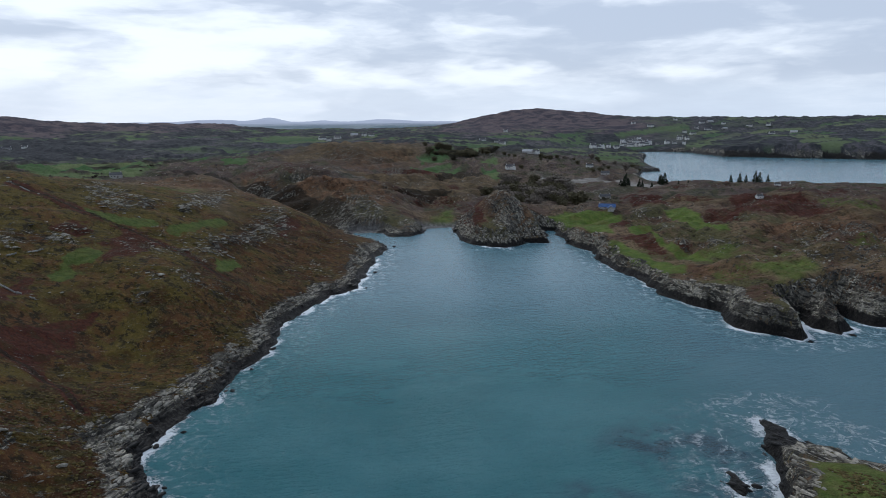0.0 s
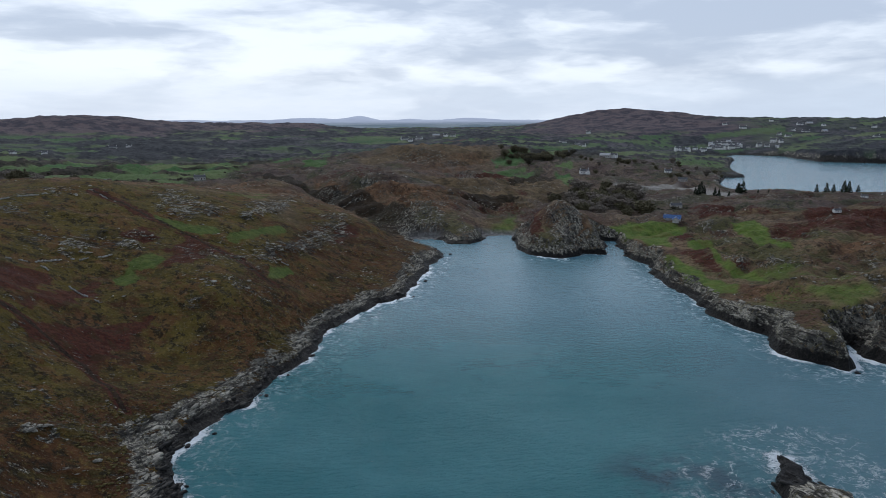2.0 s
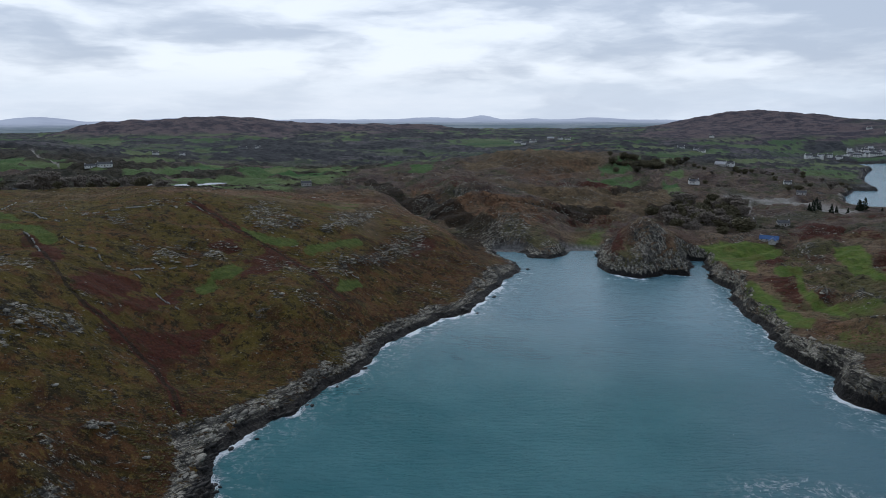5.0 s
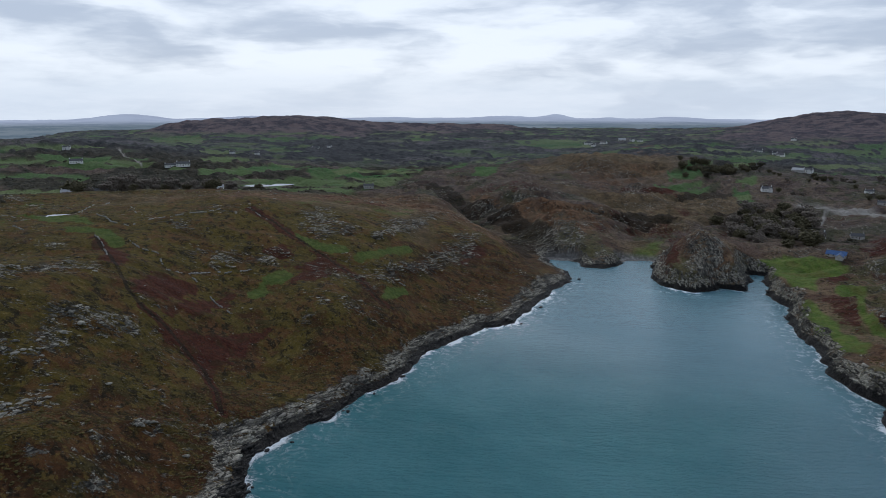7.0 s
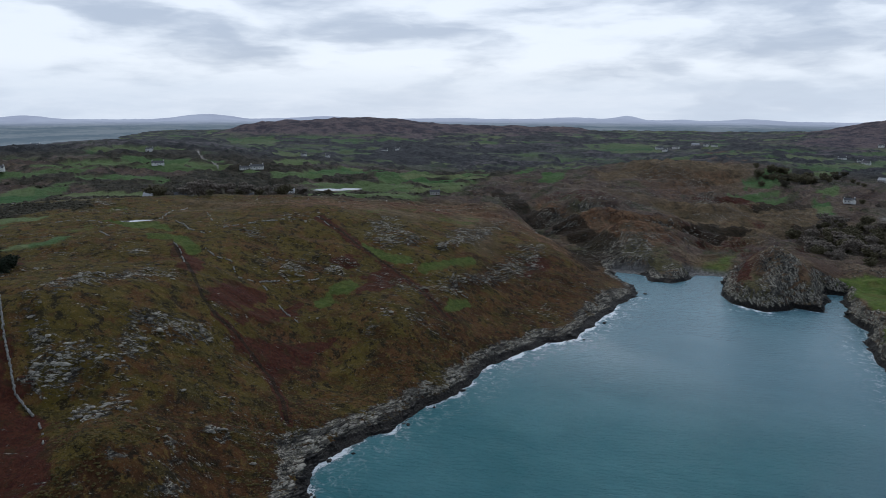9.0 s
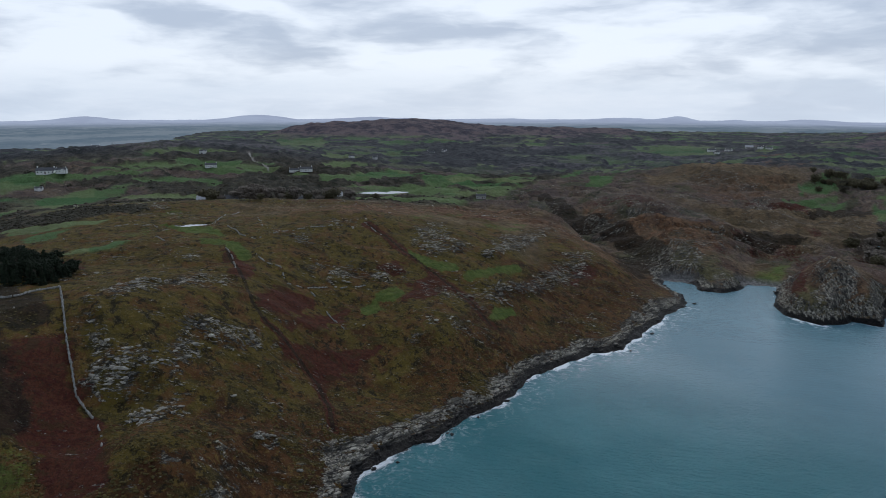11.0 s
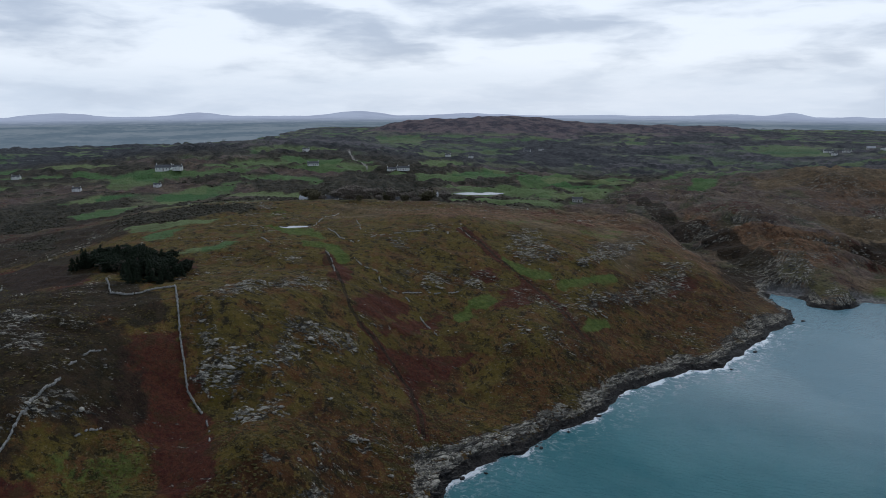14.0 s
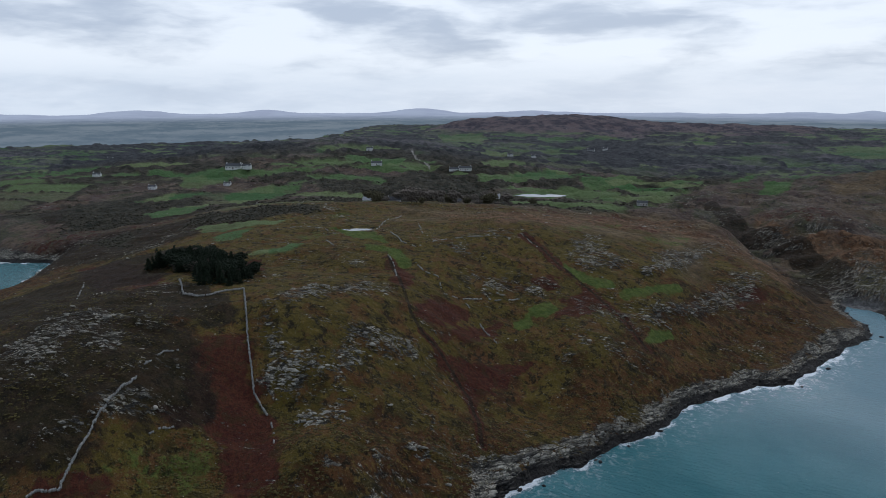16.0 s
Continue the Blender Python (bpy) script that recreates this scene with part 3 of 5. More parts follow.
def land_material():
    m, n, shader = material("heath_rock_and_fields", 0.95, 0.15)
    p = place_of(n)
    flat = n.scaled(p, 1, 1, 0.6)
    big, mid, fine = n.noise(flat, 0.013, 5, 0.6), n.noise(flat, 0.07, 6, 0.65), n.noise(flat, 0.42, 6, 0.72)
    tuft, grain = n.noise(flat, 1.3, 4, 0.75), n.noise(flat, 3.2, 3, 0.7)
    drawn = n.noise(n.scaled(turned(n, p, -0.6), 0.05, 0.26, 0.1), 1.0, 6, 0.7)

    def over(base, colour, value, a, b, amount):
        return n.mix(n.math("MULTIPLY", n.step(value, a, b), amount), base, colour)

    # heath: russet heather, olive grass, straw
    blend = n.math("ADD", n.math("ADD", n.math("MULTIPLY", mid, 0.6), n.math("MULTIPLY", big, 0.4)), n.math("MULTIPLY", n.math("SUBTRACT", n.attr("turf"), 0.42), 0.11))
    heath = n.mix(n.step(blend, 0.45, 0.54), (0.060, 0.025, 0.009), (0.103, 0.076, 0.014))
    heath = over(heath, (0.053, 0.043, 0.012), drawn, 0.51, 0.58, 0.8)
    heath = over(heath, (0.120, 0.054, 0.019), n.noise(flat, 0.10, 6, 0.7), 0.50, 0.57, 0.75)
    heath = over(heath, (0.180, 0.125, 0.030), fine, 0.53, 0.61, 0.6)
    heath = over(heath, (0.013, 0.010, 0.005), n.noise(flat, 0.28, 6, 0.75), 0.515, 0.59, 0.88)
    heath = over(heath, (0.21, 0.175, 0.10), tuft, 0.58, 0.64, 0.55)
    heath = over(heath, (0.010, 0.008, 0.005), grain, 0.54, 0.61, 0.5)
    # moor: paler straw and purple-brown
    moor = n.mix(n.step(n.noise(flat, 0.045, 6, 0.68), 0.44, 0.56), (0.105, 0.060, 0.038), (0.195, 0.135, 0.080))
    moor = over(moor, (0.080, 0.088, 0.030), n.noise(flat, 0.02, 6, 0.68), 0.50, 0.57, 0.75)
    moor = over(moor, (0.022, 0.017, 0.012), n.noise(flat, 0.30, 6, 0.75), 0.52, 0.59, 0.75)
    moor = over(moor, (0.19, 0.15, 0.09), tuft, 0.56, 0.64, 0.55)
    moor = over(moor, (0.013, 0.011, 0.008), grain, 0.55, 0.63, 0.6)
    colour = n.mix(n.attr("moor"), heath, moor)
    # farther moor: grey-purple heather, blued to paint distance haze into the colour
    far_haze = n.mix(n.step(n.noise(flat, 0.018, 6, 0.68), 0.42, 0.58), (0.048, 0.049, 0.060), (0.106, 0.100, 0.108))
    far_haze = over(far_haze, (0.028, 0.034, 0.030), n.noise(flat, 0.08, 6, 0.75), 0.48, 0.57, 0.75)
    colour = n.mix(n.attr("far_haze"), colour, far_haze)

    # ridge and purple hill: heather, its purple-blue deepened to paint in distance haze
    hazy_heather = n.mix(n.step(n.noise(flat, 0.025, 6, 0.7), 0.43, 0.57), (0.050, 0.044, 0.058), (0.125, 0.096, 0.098))
    colour = n.mix(n.attr("ridge"), colour, hazy_heather)
    straw = n.mix(n.step(n.noise(flat, 0.05, 6, 0.7), 0.42, 0.58), (0.098, 0.068, 0.034), (0.185, 0.130, 0.070))
    straw = over(straw, (0.040, 0.030, 0.018), n.noise(flat, 0.22, 6, 0.75), 0.51, 0.58, 0.7)
    straw = over(straw, (0.040, 0.036, 0.020), tuft, 0.53, 0.61, 0.6)
    colour = n.mix(n.math("MULTIPLY", n.attr("straw"), 0.85), colour, straw)

    rust = n.mix(n.step(n.noise(flat, 0.12, 6, 0.7), 0.42, 0.58), (0.100, 0.050, 0.024), (0.185, 0.108, 0.060))
    rust = over(rust, (0.035, 0.022, 0.014), n.noise(flat, 0.30, 6, 0.75), 0.51, 0.58, 0.75)
    rust = over(rust, (0.26, 0.17, 0.10), tuft, 0.56, 0.63, 0.5)
    colour = n.mix(n.math("MULTIPLY", n.attr("rust"), n.math("ADD", 0.35, n.step(mid, 0.40, 0.60))), colour, rust)

    def ragged(name, a=0.32, b=0.55, torn=0.9):
        shaken = n.math("ADD", n.math("MULTIPLY", n.math("SUBTRACT", mid, 0.5), torn), n.math("MULTIPLY", n.math("SUBTRACT", fine, 0.5), torn))
        return n.step(n.math("ADD", n.attr(name), n.math("MULTIPLY", shaken, n.step(n.attr(name), 0.0, 0.3))), a, b)

    green = n.mix(n.step(fine, 0.42, 0.60), (0.056, 0.094, 0.017), (0.104, 0.138, 0.030))
    green = over(green, (0.095, 0.088, 0.024), mid, 0.52, 0.62, 0.4)
    green = over(green, (0.030, 0.042, 0.012), tuft, 0.55, 0.63, 0.5)
    colour = n.mix(n.math("MULTIPLY", ragged("grass", 0.34, 0.64, 1.2), 0.9), colour, green)
    mown = n.mix(n.step(n.noise(flat, 0.2, 5, 0.65), 0.40, 0.60), (0.078, 0.132, 0.022), (0.128, 0.180, 0.034))
    mown = over(mown, (0.120, 0.100, 0.030), mid, 0.54, 0.64, 0.5)
    colour = n.mix(n.math("MULTIPLY", n.attr("lawn"), n.math("ADD", 0.75, n.math("MULTIPLY", n.step(fine, 0.60, 0.42), 0.25))), colour, mown)
    pasture = n.mix(n.attr("tint"), (0.052, 0.125, 0.040), (0.150, 0.188, 0.078))
    # far pasture greyed, haze painted into its green
    pasture = n.mix(n.math("MULTIPLY", n.step(n.attr("far_haze"), 0.5, 1.0), 0.5), pasture, n.mix(n.attr("tint"), (0.060, 0.098, 0.062), (0.135, 0.160, 0.098)))
    pasture = over(pasture, (0.078, 0.072, 0.036), n.noise(flat, 0.03, 5, 0.65), 0.52, 0.64, 0.4)
    pasture = over(pasture, (0.040, 0.055, 0.022), fine, 0.52, 0.62, 0.5)
    pasture = over(pasture, (0.034, 0.040, 0.018), tuft, 0.55, 0.62, 0.4)
    colour = n.mix(n.attr("field"), colour, pasture)
    fern = n.mix(n.step(n.noise(flat, 0.6, 5, 0.72), 0.42, 0.58), (0.056, 0.011, 0.009), (0.090, 0.026, 0.015))
    fern = over(fern, (0.018, 0.008, 0.006), tuft, 0.52, 0.60, 0.7)
    fern = over(fern, (0.050, 0.028, 0.012), n.noise(flat, 0.13, 6, 0.7), 0.52, 0.60, 0.8)
    colour = n.mix(n.math("MULTIPLY", ragged("bracken", 0.26, 0.62, 1.5), 0.88), colour, fern)
    dark_ground = n.mix(n.step(n.noise(flat, 0.25, 6, 0.72), 0.44, 0.58), (0.010, 0.008, 0.005), (0.030, 0.020, 0.012))
    dark_ground = over(dark_ground, (0.075, 0.058, 0.026), tuft, 0.55, 0.62, 0.5)
    colour = n.mix(n.math("MULTIPLY", ragged("dark_ground", 0.30, 0.60), 0.85), colour, dark_ground)
    scrub = n.mix(n.step(n.noise(flat, 0.12, 5, 0.7), 0.42, 0.58), (0.021, 0.022, 0.015), (0.056, 0.049, 0.034))
    # far scrub shifted to blue-grey in place of haze
    scrub = n.mix(n.step(n.attr("far_haze"), 0.4, 1.0), scrub, n.mix(n.step(n.noise(flat, 0.06, 5, 0.7), 0.42, 0.58), (0.024, 0.029, 0.033), (0.052, 0.054, 0.060)))
    colour = n.mix(n.attr("scrub"), colour, scrub)
    # bare rock in streaks along its bedding
    steep = n.add("ShaderNodeSeparateXYZ", {0: n.add("ShaderNodeNewGeometry").outputs["Normal"]}).outputs[2]
    face = n.math("MULTIPLY", n.step(steep, 0.70, 0.50), n.attr("coastal"))
    streak = n.noise(n.scaled(turned(n, p, -0.62), 0.22, 0.8, 0.5), 1.0, 7, 0.76)
    scarp = n.math("MULTIPLY", n.step(steep, 0.86, 0.66), 0.72)
    share = n.math("MAXIMUM", n.math("MAXIMUM", n.attr("rock"), scarp), n.math("MULTIPLY", face, 0.85))
    bare = n.step(n.math("ADD", streak, n.math("MULTIPLY", n.math("SUBTRACT", share, 0.5), 0.30)), 0.535, 0.56)
    colour = n.mix(bare, colour, rock_colour(n, p))
    sand = n.mix(n.step(fine, 0.42, 0.60), (0.12, 0.117, 0.112), (0.25, 0.243, 0.23))
    sand = n.mix(n.step(n.attr("far_haze"), 0.15, 0.35), sand, n.mix(n.step(mid, 0.42, 0.58), (0.24, 0.225, 0.20), (0.34, 0.325, 0.30)))
    colour = n.mix(n.attr("sand"), colour, sand)
    wet = n.step(n.math("ADD", n.attr("tide"), n.math("MULTIPLY", n.math("SUBTRACT", fine, 0.5), 0.8)), 0.30, 0.5)
    colour = n.mix(wet, colour, n.mix(n.step(tuft, 0.5, 0.6), (0.010, 0.009, 0.009), (0.030, 0.027, 0.022)))
    n.put(shader.inputs["Base Color"], colour)
    n.put(shader.inputs["Roughness"], n.math("SUBTRACT", 0.95, n.math("MULTIPLY", wet, 0.40)))
    relief = n.math("ADD", n.math("ADD", n.math("MULTIPLY", fine, 1.2), n.math("MULTIPLY", n.math("MULTIPLY", n.noise(flat, 0.11, 5, 0.65), 4.5), n.attr("moor"))), n.math("MULTIPLY", tuft, n.math("ADD", 0.4, n.math("MULTIPLY", bare, 0.5))))
    bump = n.add("ShaderNodeBump", {"Height": relief, "Strength": 1.0, "Distance": 1.5})
    n.put(shader.inputs["Normal"], bump.outputs[0])
    return m


def sea_material():
    m, n, shader = material("sea_water", 0.10, 0.5)
    p = place_of(n)
    wind = turned(n, p, -0.35)
    swell = n.noise(n.scaled(wind, 0.07, 0.22, 0), 1.0, 4, 0.6)
    open_sea = n.math("SUBTRACT", 1.0, n.attr("lee"))
    ripple = n.noise(n.scaled(wind, 0.20, 0.66, 0), 1.0, 5, 0.62)
    chop = n.noise(n.scaled(wind, 1.1, 2.4, 0), 1.0, 3, 0.65)
    drift = n.noise(n.scaled(p, 0.010, 0.016, 0), 1.0, 5, 0.6)
    deep = n.mix(n.step(drift, 0.38, 0.62), (0.038, 0.160, 0.180), (0.068, 0.206, 0.230))
    # sky reflection painted into the body colour: paler blue-grey towards cove and east
    deep = n.mix(n.math("MULTIPLY", n.step(n.attr("sky_sheen"), 0.2, 1.0), 0.55), deep, (0.150, 0.230, 0.285))
    weed = n.math("MULTIPLY", n.attr("shoal"), n.step(n.noise(p, 0.08, 4, 0.6), 0.36, 0.62))
    body = n.mix(n.math("MULTIPLY", weed, 0.6), deep, (0.034, 0.034, 0.062))
    lace = n.noise(n.scaled(p, 0.34, 0.34, 0), 1.0, 7, 0.78, 0.6)
    thread = n.math("ABSOLUTE", n.math("SUBTRACT", n.noise(n.scaled(p, 0.13, 0.13, 0), 1.0, 7, 0.68, 0.8), 0.5))
    froth = n.math("ADD", n.math("MULTIPLY", lace, 0.55), n.math("MULTIPLY", n.noise(n.scaled(p, 1.3, 1.3, 0), 1.0, 5, 0.75, 0.4), 0.45))
    surf = n.step(n.math("ADD", n.attr("surf"), n.math("MULTIPLY", n.math("SUBTRACT", froth, 0.5), 4.5)), 0.55, 0.95)
    veil = n.math("MULTIPLY", n.math("MULTIPLY", n.step(thread, 0.05, 0.0), n.step(lace, 0.42, 0.60)), n.attr("veil"))
    foam = n.math("MAXIMUM", n.math("MULTIPLY", surf, 0.95), n.math("MULTIPLY", veil, 0.55))
    milky = n.mix(n.math("MULTIPLY", n.step(n.attr("surf"), 0.0, 0.9), 0.5), body, (0.16, 0.26, 0.30))
    n.put(shader.inputs["Base Color"], n.mix(foam, milky, (0.74, 0.79, 0.82)))
    n.put(shader.inputs["Roughness"], n.math("ADD", n.math("ADD", 0.09, n.math("MULTIPLY", n.attr("sky_sheen"), 0.08)), n.math("MULTIPLY", foam, 0.7)))
    shader.inputs["IOR"].default_value = 1.33
    height = n.math("ADD", n.math("ADD", n.math("MULTIPLY", swell, 0.75), n.math("MULTIPLY", ripple, 2.0)), n.math("ADD", n.math("MULTIPLY", chop, 0.25), n.math("MULTIPLY", foam, 0.3)))
    bump = n.add("ShaderNodeBump", {"Height": height, "Strength": n.math("ADD", 0.20, n.math("MULTIPLY", open_sea, 0.75)), "Distance": 1.2})
    n.put(shader.inputs["Normal"], bump.outputs[0])
    return m


LAND, SEA = land_material(), sea_material()

# ---------------------------------------------------------------- the sheet of ground and the sea
CENTRE = (30.0, 0.0)


def wheel(radii, headings):
    """Points of a round sheet of land, finer towards its middle: x, y, and the faces."""
    r, a = np.meshgrid(radii, np.radians(headings), indexing="ij")
    x, y = CENTRE[0] - r * np.sin(a), CENTRE[1] + r * np.cos(a)
    rows, cols = r.shape
    i, j = np.meshgrid(np.arange(rows - 1), np.arange(cols), indexing="ij")
    k = (j + 1) % cols
    quads = np.stack([i * cols + j, (i + 1) * cols + j, (i + 1) * cols + k, i * cols + k], -1).reshape(-1, 4)
    return x.ravel(), y.ravel(), quads


def sheet(name, x, y, z, quads, mat, layers, smooth=True):
    me = bpy.data.meshes.new(name)
    me.vertices.add(len(x))
    me.vertices.foreach_set("co", np.stack([x, y, z], -1).astype(np.float32).ravel())
    me.loops.add(quads.size)
    me.loops.foreach_set("vertex_index", quads.astype(np.int32).ravel())
    me.polygons.add(len(quads))
    me.polygons.foreach_set("loop_start", np.arange(0, quads.size, 4, dtype=np.int32))
    me.polygons.foreach_set("loop_total", np.full(len(quads), 4, np.int32))
    me.polygons.foreach_set("use_smooth", np.full(len(quads), smooth))
    me.update()
    me.validate()
    for key, values in layers.items():
        me.attributes.new(key, "FLOAT", "POINT").data.foreach_set("value", np.asarray(values, np.float32))
    me.materials.append(mat)
    return new(name, me)


# straw-coloured ground, woods and dark heath: x, y, half axes, turn
STRAW = [(-4, 496, 12, 19, -1), (6, 585, 18, 12, 32), (-10, 640, 70, 34, 0), (-20, 720, 110, 46, 0), (60, 690, 50, 30, 0), (-165, 425, 60, 16, -50), (-215, 400, 70, 30, -40), (-130, 385, 40, 12, -60), (-260, 330, 60, 20, 20), (200, 480, 60, 20, -20),
    (160, 300, 30, 8, -40), (-70, 540, 50, 20, 40), (-232, 400, 40, 22, 60), (-225, 480, 30, 60, 0), (-165, 453, 20, 8, 60), (-120, 980, 100, 120, 0), (135, 293, 14, 7, -20), (212, 400, 22, 50, 10), (-261, 294, 24, 12, 60)]
WOODS = [(84, 600, 30, 48, 0), (20, 965, 40, 24, 0), (-420, 385, 90, 36, 50), (-330, 470, 60, 40, 0), (122, 565, 22, 9, 0), (-600, 250, 70, 50, 0), (-520, 560, 120, 40, 60), (-400, 245, 46, 9, 75), (-772, 299, 60, 25, 40), (-699, 317, 30, 12, 60), (-925, 516, 70, 25, 60), (-1042, 401, 120, 40, 60)]
DARK_HEATH = [(-185, 62, 50, 26, 30), (-165, 40, 26, 20, 0), (-250, 70, 60, 24, 20), (-205, 105, 26, 14, 10), (-215, 75, 40, 24, 0), (-300, 85, 50, 40, 0), (-165, 78, 24, 14, 0), (-450, 160, 110, 45, 30), (-560, 210, 90, 36, 20), (-330, 130, 50, 20, 20)]
LANES = [[(-620, 629), (-645, 648), (-681, 662), (-772, 733)], [(118, 633), (128, 715), (149, 792)], HEADLAND_LANE, SHEEP_TRACK]
SHOALS = [(60, 150, 16, 22, 20), (30, 128, 18, 10, 0), (66, 128, 14, 12, 0)]
FOAMS = [(86, 178, 17, 9, 10), (64, 160, 9, 7, 0), (140, 234, 28, 9, 10), (104, 158, 8, 20, 20), (72, 142, 8, 9, 0), (122, 232, 9, 5, -20), (150, 236, 22, 7, 10), (176, 240, 16, 6, 20), (137, 255, 4, 8, 0), (155, 256, 4, 8, 0)]


def cells(x, y, size, seed):
    """A patchwork of fields: a random number for each and the distance to its hedge."""
    u, v = (0.8 * x + 0.6 * y) / (size * 1.5), (0.8 * y - 0.6 * x) / (size * 0.6)
    iu, iv = np.floor(u), np.floor(v)
    first, second, mark = np.full(x.shape, 9.0), np.full(x.shape, 9.0), np.zeros(x.shape)
    for a in (-1, 0, 1):
        for b in (-1, 0, 1):
            cu, cv = iu + a, iv + b
            d = np.hypot(cu + 0.2 + 0.6 * lattice(cu, cv, seed) - u, cv + 0.25 + 0.5 * lattice(cu, cv, seed + 1) - v)
            nearer = d < first
            second = np.where(nearer, first, np.minimum(second, d))
            mark = np.where(nearer, lattice(cu, cv, seed + 2), mark)
            first = np.where(nearer, d, first)
    return mark, (second - first) * size * 0.5


def farmland(x, y):
    """How much of the country here is fenced fields, 0 to 1."""
    r = np.hypot(x, y)
    west = ramp(-x - 0.3 * y, 40, 120)  # the farms behind the headland begin nearer
    start = 960 - 500 * west
    f = np.maximum(ramp(fbm(x, y, 420, 91, 3), -0.55, -0.2) * (1 - in_ellipse(x, y, (-110, 1010, 130, 200, 0), 0.6)), ramp(x, 420, 600) * ramp(y, 1200, 1350))
    f = np.maximum(f, west * (1 - ramp(r, 900, 1300))) * ramp(r, start, start + 120)
    f = f * (1 - in_ellipse(x, y, (-520, 165, 190, 75, 20), 0.5))
    return f * (1 - ramp(hills(x, y), 27, 37) * (1 - ramp(x, 450, 650)) * ramp(r, 1050, 1250))


def most(x, y, ellipses, edge):
    return np.maximum.reduce([in_ellipse(x, y, e, edge) for e in ellipses])


def patches(x, y):
    """Fields, hedges and woods of the farmed country."""
    r = np.hypot(x, y)
    mark, hedge = cells(x + 16 * fbm(x, y, 110, 3, 3), y + 16 * fbm(x, y, 110, 4, 3), 74, 101)
    farm = farmland(x, y)
    line = 0.7 + r / 900
    field = farm * np.where(mark > 0.52, 1.0, np.where(mark > 0.36, 0.45, 0.0)) * ramp(hedge, line, line + 2.5)
    named = in_plots(x, y, FIELDS_VALLEY + FIELDS_WEST + FIELDS_NORTH + FIELDS_FAR, 1.5, 5)
    woods = np.maximum(ramp(fbm(x, y, 130, 111, 4), 0.06, 0.22) * np.maximum(ramp(r, 850, 1150), farm), most(x, y, WOODS, 0.6))
    woods = np.maximum(woods * (1 - 0.8 * ramp(x, 400, 480) * ramp(y, 1380, 1450)), in_plots(x, y, WOODS_WEST, 6, 12))
    scrub = np.maximum(woods * (mark < 0.75), (farm > 0.5) * (1 - ramp(hedge, line, line + 2.5))) * (1 - named)
    for px, py, ra, rb, turn, level in POOLS:
        scrub = scrub * (1 - in_ellipse(x, y, (px, py, ra * 2.4, rb * 3.5, turn), 0.3))
    scrub = scrub * (1 - ramp(hills(x, y), 33, 40) * (x < 450) * (r > 1200))
    return np.maximum(field * (1 - woods * (mark < 0.75)), named), (mark * 7.3) % 1.0, scrub


